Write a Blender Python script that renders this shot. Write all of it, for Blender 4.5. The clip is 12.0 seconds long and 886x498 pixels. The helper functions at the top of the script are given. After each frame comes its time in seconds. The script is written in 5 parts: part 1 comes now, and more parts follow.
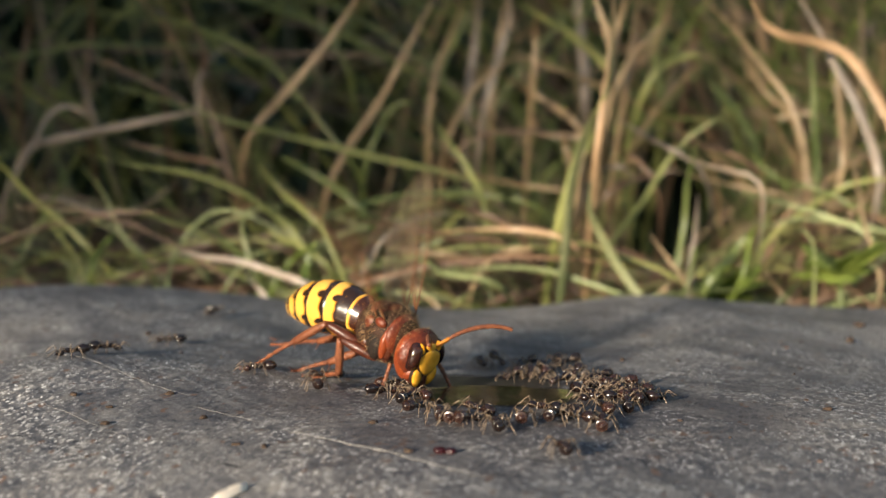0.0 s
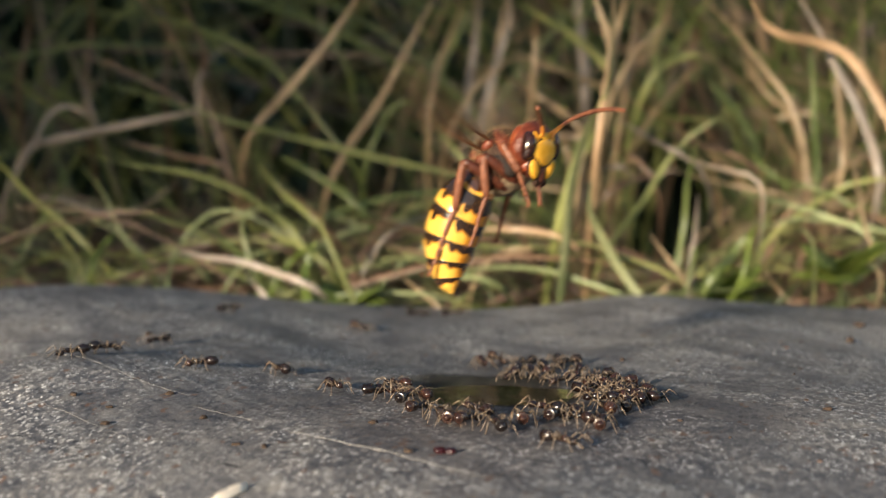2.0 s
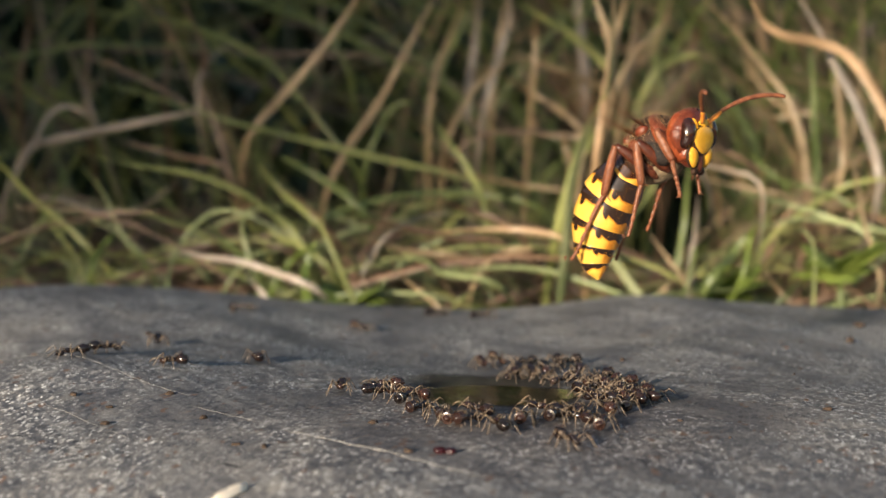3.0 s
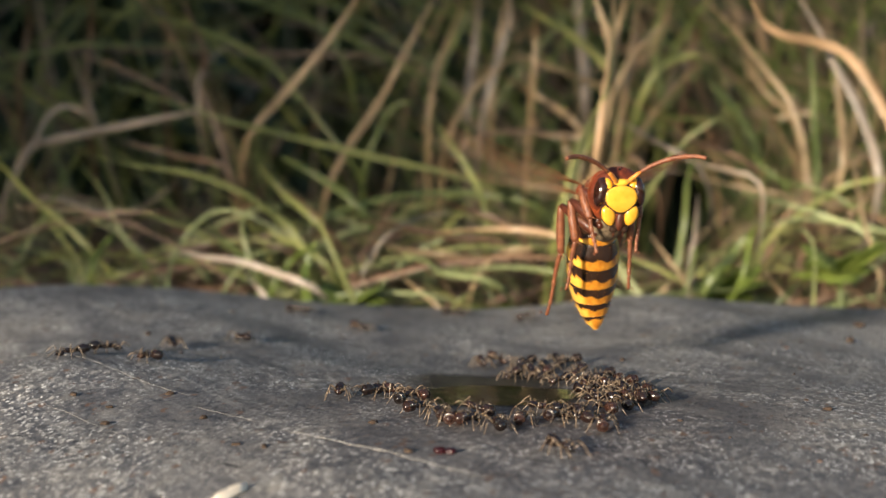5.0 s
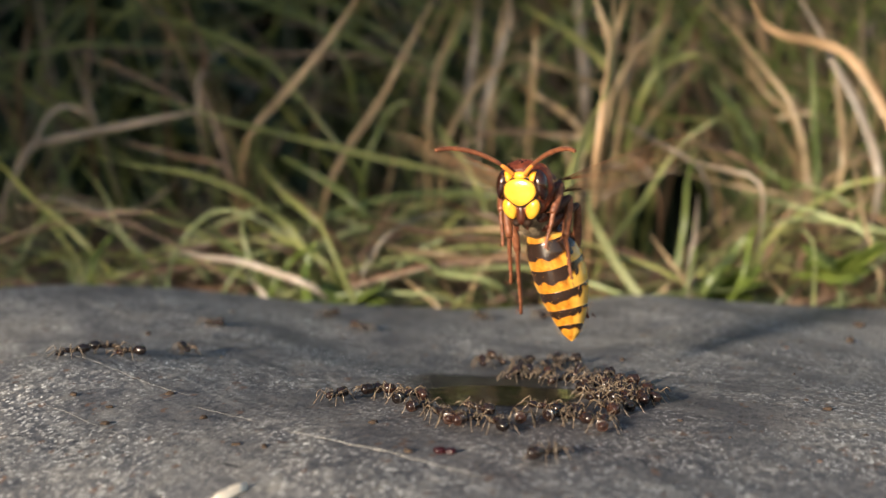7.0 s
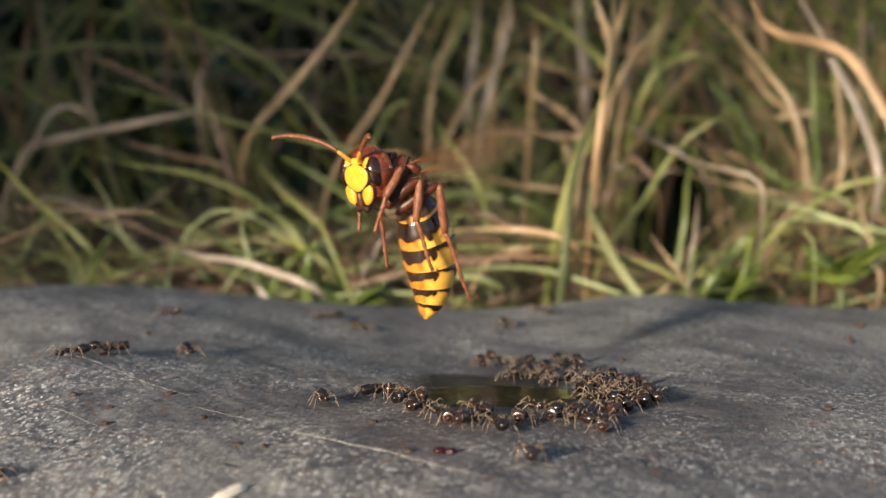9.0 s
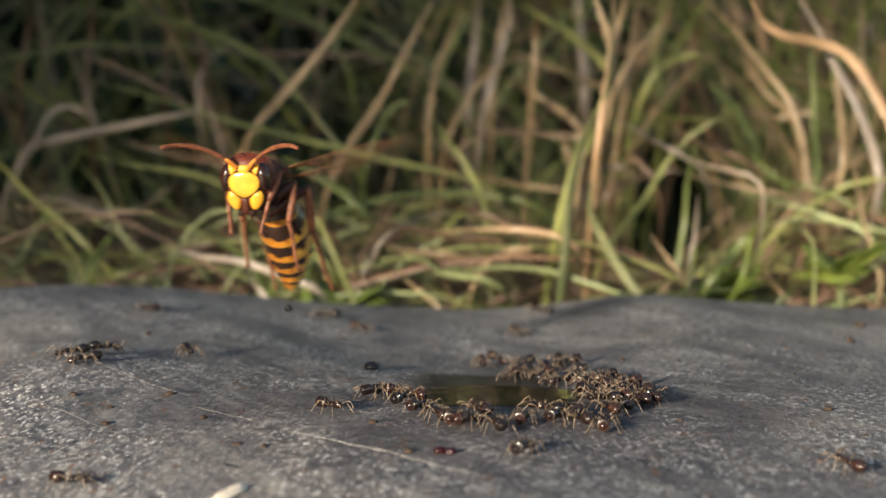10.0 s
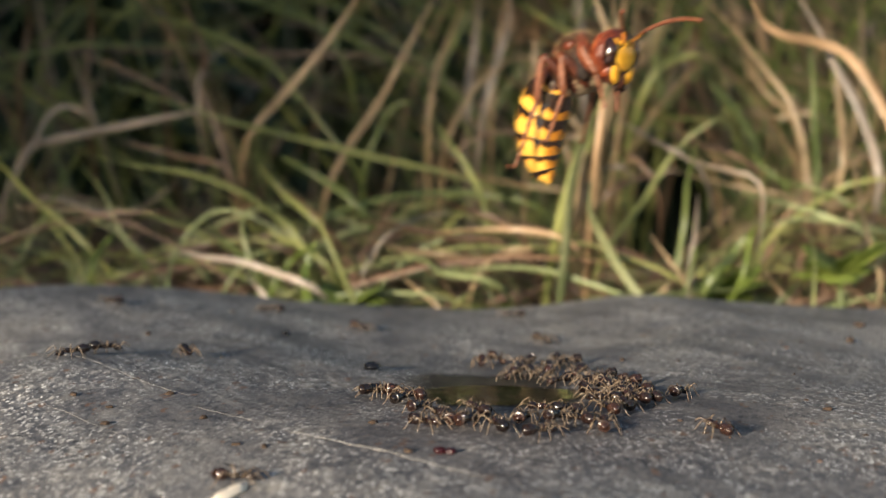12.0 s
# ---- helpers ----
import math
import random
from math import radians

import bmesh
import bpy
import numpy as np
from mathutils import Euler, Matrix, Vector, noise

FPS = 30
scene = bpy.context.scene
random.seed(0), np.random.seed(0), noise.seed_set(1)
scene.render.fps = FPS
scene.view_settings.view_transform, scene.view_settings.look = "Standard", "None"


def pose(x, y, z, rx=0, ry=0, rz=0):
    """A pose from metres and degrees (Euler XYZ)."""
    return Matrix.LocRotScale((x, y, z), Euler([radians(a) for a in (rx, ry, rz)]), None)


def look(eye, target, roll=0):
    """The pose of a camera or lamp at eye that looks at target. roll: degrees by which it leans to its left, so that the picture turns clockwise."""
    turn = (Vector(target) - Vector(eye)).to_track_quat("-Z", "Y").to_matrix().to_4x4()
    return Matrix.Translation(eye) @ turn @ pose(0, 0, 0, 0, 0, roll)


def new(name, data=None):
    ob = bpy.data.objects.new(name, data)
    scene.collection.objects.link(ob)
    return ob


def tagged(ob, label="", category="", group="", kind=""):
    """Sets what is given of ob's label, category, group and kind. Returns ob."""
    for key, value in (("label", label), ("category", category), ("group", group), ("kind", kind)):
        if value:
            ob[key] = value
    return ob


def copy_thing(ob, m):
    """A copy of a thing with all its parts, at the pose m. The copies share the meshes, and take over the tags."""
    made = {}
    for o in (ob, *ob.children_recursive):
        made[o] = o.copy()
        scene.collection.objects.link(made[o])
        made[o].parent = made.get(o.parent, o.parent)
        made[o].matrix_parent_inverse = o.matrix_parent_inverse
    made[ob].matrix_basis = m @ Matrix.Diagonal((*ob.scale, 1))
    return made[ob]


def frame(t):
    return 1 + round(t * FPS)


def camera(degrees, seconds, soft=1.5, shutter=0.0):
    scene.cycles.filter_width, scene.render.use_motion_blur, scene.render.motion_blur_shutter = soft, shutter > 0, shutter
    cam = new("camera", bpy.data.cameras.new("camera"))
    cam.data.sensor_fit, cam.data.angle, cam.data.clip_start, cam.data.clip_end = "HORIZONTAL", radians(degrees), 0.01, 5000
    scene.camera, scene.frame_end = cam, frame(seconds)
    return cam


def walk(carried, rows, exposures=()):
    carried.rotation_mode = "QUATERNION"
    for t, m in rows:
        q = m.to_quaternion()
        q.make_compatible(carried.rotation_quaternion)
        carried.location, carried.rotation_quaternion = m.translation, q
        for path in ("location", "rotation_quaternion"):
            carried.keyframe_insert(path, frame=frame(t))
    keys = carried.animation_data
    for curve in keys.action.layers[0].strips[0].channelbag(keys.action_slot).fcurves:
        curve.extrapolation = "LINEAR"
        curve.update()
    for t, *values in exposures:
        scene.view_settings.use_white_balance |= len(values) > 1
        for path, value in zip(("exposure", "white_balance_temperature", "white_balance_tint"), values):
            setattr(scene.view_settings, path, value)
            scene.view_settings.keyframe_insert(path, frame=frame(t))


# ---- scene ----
MM = 0.001
cam = camera(36, 12.0, soft=1.5, shutter=0.5)
EYE = Vector((0.0, -0.172, 0.031))
VIEW = look(EYE, (0.0, 0.828, 0.031 - 0.0792))
walk(cam, [(0.0, VIEW), (12.0, VIEW)])
cam.data.dof.use_dof = True
cam.data.dof.focus_distance = 0.166
cam.data.dof.aperture_fstop = 24.0

# ---- light: low warm sun from the left behind the camera, clear sky ----
SUN = Vector((-0.56, -0.79, 0.198)).normalized()
world = bpy.data.worlds.new("sky")
scene.world = world
world.use_nodes = True
wn = world.node_tree
sky = wn.nodes.new("ShaderNodeTexSky")
sky.sky_type = "NISHITA"
sky.sun_disc = False
sky.sun_elevation = math.asin(SUN.z)
sky.sun_rotation = math.atan2(SUN.x, SUN.y)
wn.links.new(sky.outputs["Color"], wn.nodes["Background"].inputs["Color"])
wn.nodes["Background"].inputs["Strength"].default_value = 0.13
lamp = bpy.data.lights.new("sun", "SUN")
lamp.energy = 7.1
lamp.angle = radians(5.0)
lamp.color = (1.0, 0.87, 0.70)
sun = new("sun", lamp)
sun.matrix_world = look(SUN, (0, 0, 0))
scene.view_settings.exposure = 0.65


# ---- materials ----
def material(name, build):
    m = bpy.data.materials.new(name)
    m.use_nodes = True
    nt = m.node_tree
    build(nt, nt.nodes["Principled BSDF"])
    return m


def node(nt, kind, **values):
    n = nt.nodes.new(kind)
    for key, value in values.items():
        n.inputs[key].default_value = value
    return n


def coords(nt):
    return nt.nodes.new("ShaderNodeTexCoord").outputs["Object"]


def noise_of(nt, vec, scale, detail=4.0, rough=0.6):
    n = node(nt, "ShaderNodeTexNoise", Scale=scale, Detail=detail, Roughness=rough)
    nt.links.new(vec, n.inputs["Vector"])
    return n.outputs["Fac"]


def ramp_of(nt, fac, *stops):
    r = nt.nodes.new("ShaderNodeValToRGB")
    while len(r.color_ramp.elements) < len(stops):
        r.color_ramp.elements.new(0.5)
    for e, (p, c) in zip(r.color_ramp.elements, stops):
        e.position = p
        e.color = (*c, 1.0) if len(c) == 3 else c
    nt.links.new(fac, r.inputs["Fac"])
    return r.outputs["Color"]


def mix_of(nt, fac, a, b, blend="MIX"):
    m = nt.nodes.new("ShaderNodeMix")
    m.data_type = "RGBA"
    m.blend_type = blend
    for sock, v in ((m.inputs[0], fac), (m.inputs[6], a), (m.inputs[7], b)):
        if isinstance(v, bpy.types.NodeSocket):
            nt.links.new(v, sock)
        else:
            sock.default_value = v if isinstance(v, float) else (*v, 1.0)
    return m.outputs[2]


def bump_to(nt, p, height, strength, distance):
    b = node(nt, "ShaderNodeBump", Strength=strength, Distance=distance)
    nt.links.new(height, b.inputs["Height"])
    nt.links.new(b.outputs["Normal"], p.inputs["Normal"])


def mapped(nt, vec, scale, turn=0.0):
    """Turned first, then scaled, so that the grain can run aslant."""
    r = nt.nodes.new("ShaderNodeMapping")
    r.inputs["Rotation"].default_value = (0, 0, radians(turn))
    nt.links.new(vec, r.inputs["Vector"])
    m = nt.nodes.new("ShaderNodeMapping")
    m.inputs["Scale"].default_value = scale
    nt.links.new(r.outputs["Vector"], m.inputs["Vector"])
    return m.outputs["Vector"]


def horny(name, a, b, rough=0.3, scale=900, coat=0.0, relief=0.25):
    """Chitin: two tones of one colour, fine pits."""
    def build(nt, p):
        v = coords(nt)
        f = noise_of(nt, v, scale, 3)
        nt.links.new(ramp_of(nt, f, (0.3, a), (0.7, b)), p.inputs["Base Color"])
        p.inputs["Roughness"].default_value = rough
        p.inputs["Coat Weight"].default_value = coat
        p.inputs["Specular IOR Level"].default_value = 0.38 if relief < 0.7 else 0.16
        bump_to(nt, p, noise_of(nt, v, scale * (4 if relief < 0.3 else 2.2), 3), relief, 0.0001 if relief < 0.3 else 0.0003)
    return material(name, build)


def stone_build(nt, p):
    """Weathered slate-grey stone: cool ground tone, warm worn patches, slanting streaks, clustered pale flecks, brown specks and dark pits."""
    v = coords(nt)
    deep = mapped(nt, v, (1.0, 0.62, 1.0), 12)
    patch = noise_of(nt, v, 30, 5, 0.62)
    cloud = noise_of(nt, deep, 130, 5, 0.65)
    crowd = noise_of(nt, mapped(nt, v, (0.5, 1.0, 1.0), 52), 75, 4, 0.62)
    blot = noise_of(nt, deep, 430, 5, 0.7)
    grain = noise_of(nt, deep, 1250, 4, 0.7)
    fleck = noise_of(nt, deep, 1900, 2, 0.55)
    brown = noise_of(nt, deep, 640, 2, 0.5)
    pit = noise_of(nt, mapped(nt, v, (0.45, 1.0, 1.0), 40), 520, 3, 0.6)
    streak = noise_of(nt, mapped(nt, v, (0.06, 1.0, 1.0), 56), 260, 5, 0.75)
    base = ramp_of(nt, patch, (0.30, (0.064, 0.066, 0.076)), (0.52, (0.108, 0.106, 0.112)), (0.72, (0.178, 0.165, 0.152)))
    base = mix_of(nt, ramp_of(nt, cloud, (0.44, (0, 0, 0)), (0.68, (0.75, 0.75, 0.75))), base, (0.205, 0.196, 0.184))
    base = mix_of(nt, ramp_of(nt, streak, (0.54, (0, 0, 0)), (0.67, (0.65, 0.65, 0.65))), base, (0.27, 0.262, 0.25))
    base = mix_of(nt, ramp_of(nt, streak, (0.33, (0.75, 0.75, 0.75)), (0.45, (0, 0, 0))), base, (0.040, 0.042, 0.052))
    base = mix_of(nt, ramp_of(nt, grain, (0.36, (0.75, 0.75, 0.75)), (0.47, (0, 0, 0))), base, (0.034, 0.036, 0.045))
    crowded = ramp_of(nt, crowd, (0.40, (0.10, 0.10, 0.10)), (0.60, (1.0, 1.0, 1.0)))
    pale = mix_of(nt, 1.0, ramp_of(nt, blot, (0.52, (0, 0, 0)), (0.66, (0.50, 0.50, 0.50))), crowded, "MULTIPLY")
    base = mix_of(nt, pale, base, ramp_of(nt, cloud, (0.35, (0.31, 0.315, 0.33)), (0.6, (0.40, 0.365, 0.30))))
    speck = mix_of(nt, 1.0, ramp_of(nt, grain, (0.545, (0, 0, 0)), (0.60, (0.95, 0.95, 0.95))), crowded, "MULTIPLY")
    base = mix_of(nt, speck, base, (0.46, 0.44, 0.41))
    base = mix_of(nt, ramp_of(nt, brown, (0.66, (0, 0, 0)), (0.70, (0.8, 0.8, 0.8))), base, (0.15, 0.085, 0.055))
    base = mix_of(nt, ramp_of(nt, pit, (0.27, (0.9, 0.9, 0.9)), (0.33, (0, 0, 0))), base, (0.018, 0.018, 0.022))
    bright = mix_of(nt, 1.0, ramp_of(nt, fleck, (0.605, (0, 0, 0)), (0.645, (1.0, 1.0, 1.0))), crowded, "MULTIPLY")
    base = mix_of(nt, bright, base, (0.76, 0.75, 0.72))
    # ragged patch round the pool: darker, faintly purple-brown
    patch_field = nt.nodes.new("ShaderNodeAttribute")
    patch_field.attribute_name = "dark_patch"
    darkened = mix_of(nt, 1.0, base, (0.50, 0.46, 0.47), "MULTIPLY")
    base = mix_of(nt, ramp_of(nt, patch_field.outputs["Fac"], (0.08, (0, 0, 0)), (0.85, (0.85, 0.85, 0.85))), base, darkened)
    nt.links.new(base, p.inputs["Base Color"])
    nt.links.new(ramp_of(nt, patch, (0.3, (0.45, 0.45, 0.45)), (0.7, (0.75, 0.75, 0.75))), p.inputs["Roughness"])
    p.inputs["Specular IOR Level"].default_value = 0.45
    h = mix_of(nt, 0.5, mix_of(nt, 0.5, streak, blot), mix_of(nt, 0.5, grain, pit))
    bump_to(nt, p, h, 0.70, 0.0007)


def leafy(name, a, b, scale=60, through_light=0.25, rough=0.42):
    """A blade of grass: streaked along its length, tinted blade by blade, some light shines through."""
    def build(nt, p):
        v = coords(nt)
        g = nt.nodes.new("ShaderNodeNewGeometry")
        f = noise_of(nt, v, scale, 4)
        c = ramp_of(nt, f, (0.34, tuple(0.8 * q for q in a)), (0.66, tuple(1.12 * q for q in b)))
        tint = ramp_of(nt, g.outputs["Random Per Island"], (0.0, (0.66, 0.70, 0.66)), (1.0, (1.22, 1.14, 1.1)))
        c = mix_of(nt, 1.0, c, tint, "MULTIPLY")
        nt.links.new(c, p.inputs["Base Color"])
        p.inputs["Roughness"].default_value = rough
        bump_to(nt, p, noise_of(nt, v, scale * 12, 2), 0.3, 0.0004)
        t = nt.nodes.new("ShaderNodeBsdfTranslucent")
        nt.links.new(c, t.inputs["Color"])
        m = nt.nodes.new("ShaderNodeMixShader")
        m.inputs[0].default_value = through_light
        out = nt.nodes["Material Output"]
        nt.links.new(p.outputs[0], m.inputs[1])
        nt.links.new(t.outputs[0], m.inputs[2])
        nt.links.new(m.outputs[0], out.inputs["Surface"])
    return material(name, build)


def soil_build(nt, p):
    v = coords(nt)
    nt.links.new(ramp_of(nt, noise_of(nt, v, 60, 6), (0.3, (0.02, 0.016, 0.012)), (0.7, (0.07, 0.055, 0.035))), p.inputs["Base Color"])
    p.inputs["Roughness"].default_value = 0.95
    bump_to(nt, p, noise_of(nt, v, 200, 5), 0.8, 0.004)


def banded_build(nt, p, dark=(0.026, 0.013, 0.008), edge=(0.070, 0.028, 0.011)):
    """Abdomen: yellow where the pattern field is above zero, dark brown below it."""
    a = nt.nodes.new("ShaderNodeAttribute")
    a.attribute_name = "pattern"
    v = coords(nt)
    add = nt.nodes.new("ShaderNodeMath")
    add.operation = "MULTIPLY_ADD"
    add.inputs[1].default_value = 0.18
    nt.links.new(noise_of(nt, v, 1100, 4, 0.6), add.inputs[0])
    nt.links.new(a.outputs["Fac"], add.inputs[2])
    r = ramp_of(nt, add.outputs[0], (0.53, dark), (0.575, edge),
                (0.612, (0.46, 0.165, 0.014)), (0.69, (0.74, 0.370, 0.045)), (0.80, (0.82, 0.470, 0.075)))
    tone = ramp_of(nt, noise_of(nt, v, 420, 3), (0.3, (0.85, 0.82, 0.8)), (0.7, (1.0, 1.0, 1.0)))
    nt.links.new(mix_of(nt, 1.0, r, tone, "MULTIPLY"), p.inputs["Base Color"])
    p.inputs["Roughness"].default_value = 0.24
    p.inputs["Coat Weight"].default_value = 0.45
    bump_to(nt, p, noise_of(nt, v, 5000, 2), 0.2, 0.00008)


def ant_build(nt, p):
    o = nt.nodes.new("ShaderNodeObjectInfo")
    v = coords(nt)
    base = ramp_of(nt, o.outputs["Random"], (0.0, (0.008, 0.005, 0.004)), (0.7, (0.018, 0.009, 0.007)), (1.0, (0.034, 0.014, 0.009)))
    tone = ramp_of(nt, noise_of(nt, v, 2500, 2), (0.3, (0.7, 0.7, 0.7)), (0.7, (1.3, 1.25, 1.2)))
    nt.links.new(mix_of(nt, 1.0, base, tone, "MULTIPLY"), p.inputs["Base Color"])
    p.inputs["Roughness"].default_value = 0.22
    p.inputs["Coat Weight"].default_value = 0.4


def wing_build(nt, p):
    v = coords(nt)
    nt.links.new(ramp_of(nt, noise_of(nt, v, 700, 3), (0.3, (0.15, 0.10, 0.055)), (0.7, (0.36, 0.28, 0.18))), p.inputs["Base Color"])
    p.inputs["Roughness"].default_value = 0.25
    p.inputs["Alpha"].default_value = 0.17


def thinning(nt, p):
    """The wet gives out towards its edge."""
    a = nt.nodes.new("ShaderNodeAttribute")
    a.attribute_name = "cover"
    nt.links.new(a.outputs["Fac"], p.inputs["Alpha"])


def pool_build(nt, p):
    v = coords(nt)
    thinning(nt, p)
    p.inputs["Base Color"].default_value = (0.15, 0.15, 0.11, 1)
    p.inputs["Roughness"].default_value = 0.04
    p.inputs["IOR"].default_value = 1.37
    p.inputs["Transmission Weight"].default_value = 1.0
    bump_to(nt, p, noise_of(nt, v, 170, 3), 0.16, 0.0008)


def drop_build(nt, p):
    v = coords(nt)
    nt.links.new(ramp_of(nt, noise_of(nt, v, 900, 2), (0.3, (0.004, 0.004, 0.005)), (0.7, (0.010, 0.010, 0.013))), p.inputs["Base Color"])
    p.inputs["Roughness"].default_value = 0.06


def film_build(nt, p):
    v = coords(nt)
    nt.links.new(ramp_of(nt, noise_of(nt, v, 480, 5), (0.3, (0.018, 0.018, 0.016)), (0.7, (0.066, 0.064, 0.054))), p.inputs["Base Color"])
    thinning(nt, p)
    p.inputs["Roughness"].default_value = 0.42
    p.inputs["Specular IOR Level"].default_value = 0.3
    bump_to(nt, p, noise_of(nt, v, 420, 4), 0.4, 0.0003)


M = {
    "film": material("wet_dark_stone", film_build),
    "stone": material("grey_stone", stone_build),
    "soil": material("dark_soil", soil_build),
    "banded": material("yellow_and_brown_chitin", banded_build),
    "banded_red": material("red_brown_chitin_with_yellow_line", lambda nt, p: banded_build(nt, p, (0.045, 0.015, 0.008), (0.085, 0.028, 0.010))),
    "red": horny("red_brown_chitin", (0.060, 0.013, 0.006), (0.17, 0.034, 0.012), 0.38, relief=0.5),
    "red_dark": horny("mahogany_back_chitin", (0.030, 0.010, 0.006), (0.095, 0.024, 0.011), 0.46, relief=0.7),
    "black": horny("black_chitin", (0.010, 0.008, 0.007), (0.024, 0.016, 0.012), 0.60, relief=0.7),
    "gena": horny("orange_red_chitin", (0.120, 0.020, 0.008), (0.26, 0.056, 0.015), 0.30, 700, relief=0.4),
    "fuzz": horny("tan_grey_fuzz", (0.075, 0.052, 0.030), (0.23, 0.17, 0.105), 0.85, 1500),
    "dark": horny("dark_brown_chitin", (0.016, 0.009, 0.006), (0.044, 0.020, 0.011), 0.58, relief=0.7),
    "yellow": horny("yellow_chitin", (0.62, 0.29, 0.022), (0.76, 0.41, 0.044), 0.22, 500),
    "tip": horny("orange_yellow_chitin", (0.74, 0.30, 0.015), (0.84, 0.42, 0.022), 0.30, 500),
    "orange": horny("orange_chitin", (0.46, 0.15, 0.022), (0.60, 0.24, 0.04), 0.34, 700),
    "leg": horny("orange_brown_chitin", (0.095, 0.029, 0.014), (0.245, 0.090, 0.042), 0.36, 1300, relief=0.4),
    "leg_dark": horny("mahogany_chitin", (0.040, 0.011, 0.006), (0.092, 0.024, 0.011), 0.32, 1300),
    "eye": horny("dark_eye", (0.014, 0.005, 0.004), (0.030, 0.010, 0.006), 0.16, 300, 0.6),
    "hair": horny("golden_hair", (0.20, 0.12, 0.055), (0.44, 0.29, 0.14), 0.6, 200),
    "ant": material("ant_chitin", ant_build),
    "ant_leg": horny("ant_leg_chitin", (0.030, 0.018, 0.012), (0.26, 0.195, 0.135), 0.26, 2500),
    "wing": material("smoky_wing", wing_build),
    "vein": horny("wing_vein", (0.10, 0.04, 0.015), (0.20, 0.08, 0.03), 0.4),
    "pool": material("sweet_liquid", pool_build),
    "drop": material("black_liquid", drop_build),
    "scratch": horny("pale_scratch", (0.14, 0.135, 0.125), (0.42, 0.40, 0.37), 0.7, 1500),
    "husk": horny("pale_husk", (0.74, 0.62, 0.48), (0.86, 0.78, 0.66), 0.35, 500),
    "berry": horny("dark_red_skin", (0.014, 0.002, 0.003), (0.034, 0.004, 0.007), 0.30, 900),
    "dirt": horny("dirt", (0.03, 0.019, 0.013), (0.07, 0.045, 0.03), 0.8, 900),
    "crumb": horny("brown_crumb", (0.055, 0.030, 0.018), (0.15, 0.080, 0.045), 0.6, 900),
    "strap_green": leafy("grey_green_blade", (0.177, 0.211, 0.088), (0.353, 0.358, 0.186)),
    "pale_green": leafy("pale_green_blade", (0.208, 0.265, 0.115), (0.373, 0.412, 0.204)),
    "yellow_green": leafy("yellow_green_blade", (0.180, 0.206, 0.065), (0.349, 0.363, 0.131)),
    "green": leafy("green_blade", (0.084, 0.118, 0.032), (0.182, 0.221, 0.076)),
    "bright_green": leafy("bright_green_leaf", (0.100, 0.150, 0.029), (0.195, 0.249, 0.053)),
    # deep shade among the far blades is put into this near-black green
    "shaded_green": leafy("shaded_green_blade", (0.010, 0.027, 0.017), (0.032, 0.064, 0.034)),
    "straw": leafy("straw_blade", (0.235, 0.162, 0.090), (0.400, 0.295, 0.180), through_light=0.15),
    "bright_straw": leafy("orange_tan_blade", (0.40, 0.250, 0.135), (0.60, 0.400, 0.245), through_light=0.15),
    "pale_straw": leafy("pale_straw_blade", (0.427, 0.330, 0.260), (0.640, 0.540, 0.468), through_light=0.15),
    "dry_brown": leafy("brown_dry_blade", (0.110, 0.066, 0.043), (0.225, 0.145, 0.095), through_light=0.12),
    "dry_grey": leafy("grey_dry_blade", (0.180, 0.150, 0.128), (0.320, 0.265, 0.225), through_light=0.12),
}


# ---- helpers for meshes ----
def mesh_of(name, bm, mat):
    me = bpy.data.meshes.new(name)
    bm.normal_update()
    bm.to_mesh(me)
    bm.free()
    me.materials.append(M[mat])
    for f in me.polygons:
        f.use_smooth = True
    return me


def part(name, bm, mat, parent=None, label=""):
    ob = new(name, mesh_of(name, bm, mat))
    if parent:
        ob.parent = parent
    return tagged(ob, label)


def scaled(bm, s=MM):
    bmesh.ops.scale(bm, vec=(s, s, s), verts=bm.verts)
    return bm


def ball(bm, c, r, seg=20, rings=12, warp=None, m=None):
    """An egg at c with half axes r, shaped by warp(unit vector) -> unit vector, turned by m."""
    made = bmesh.ops.create_uvsphere(bm, u_segments=seg, v_segments=rings, radius=1.0)["verts"]
    for v in made:
        p = warp(v.co.copy()) if warp else v.co.copy()
        p = Vector((p.x * r[0], p.y * r[1], p.z * r[2]))
        if m:
            p = m @ p
        v.co = p + Vector(c)
    return made


def tube(bm, pts, radii, seg=8, flat=1.0):
    """A round, tapering limb along pts, closed at the ends."""
    pts = [Vector(p) for p in pts]
    rings = []
    for i, p in enumerate(pts):
        d = (pts[min(i + 1, len(pts) - 1)] - pts[max(i - 1, 0)]).normalized()
        a = d.cross(Vector((0.13, 0.97, 0.21))).normalized()
        b = d.cross(a)
        rings.append([bm.verts.new(p + (a * math.cos(k * math.tau / seg) + b * math.sin(k * math.tau / seg) * flat) * radii[i]) for k in range(seg)])
    for r0, r1 in zip(rings, rings[1:]):
        for k in range(seg):
            bm.faces.new((r0[k], r0[(k + 1) % seg], r1[(k + 1) % seg], r1[k]))
    bm.faces.new(rings[0][::-1])
    bm.faces.new(rings[-1])


def bezier(pts, n):
    """Points along a smooth curve that passes near the given ones (de Casteljau)."""
    out = []
    for i in range(n + 1):
        t = i / n
        q = [Vector(p) for p in pts]
        while len(q) > 1:
            q = [a.lerp(b, t) for a, b in zip(q, q[1:])]
        out.append(q[0])
    return out


def smooth(a, b, t):
    t = min(1.0, max(0.0, (t - a) / (b - a)))
    return t * t * (3 - 2 * t)


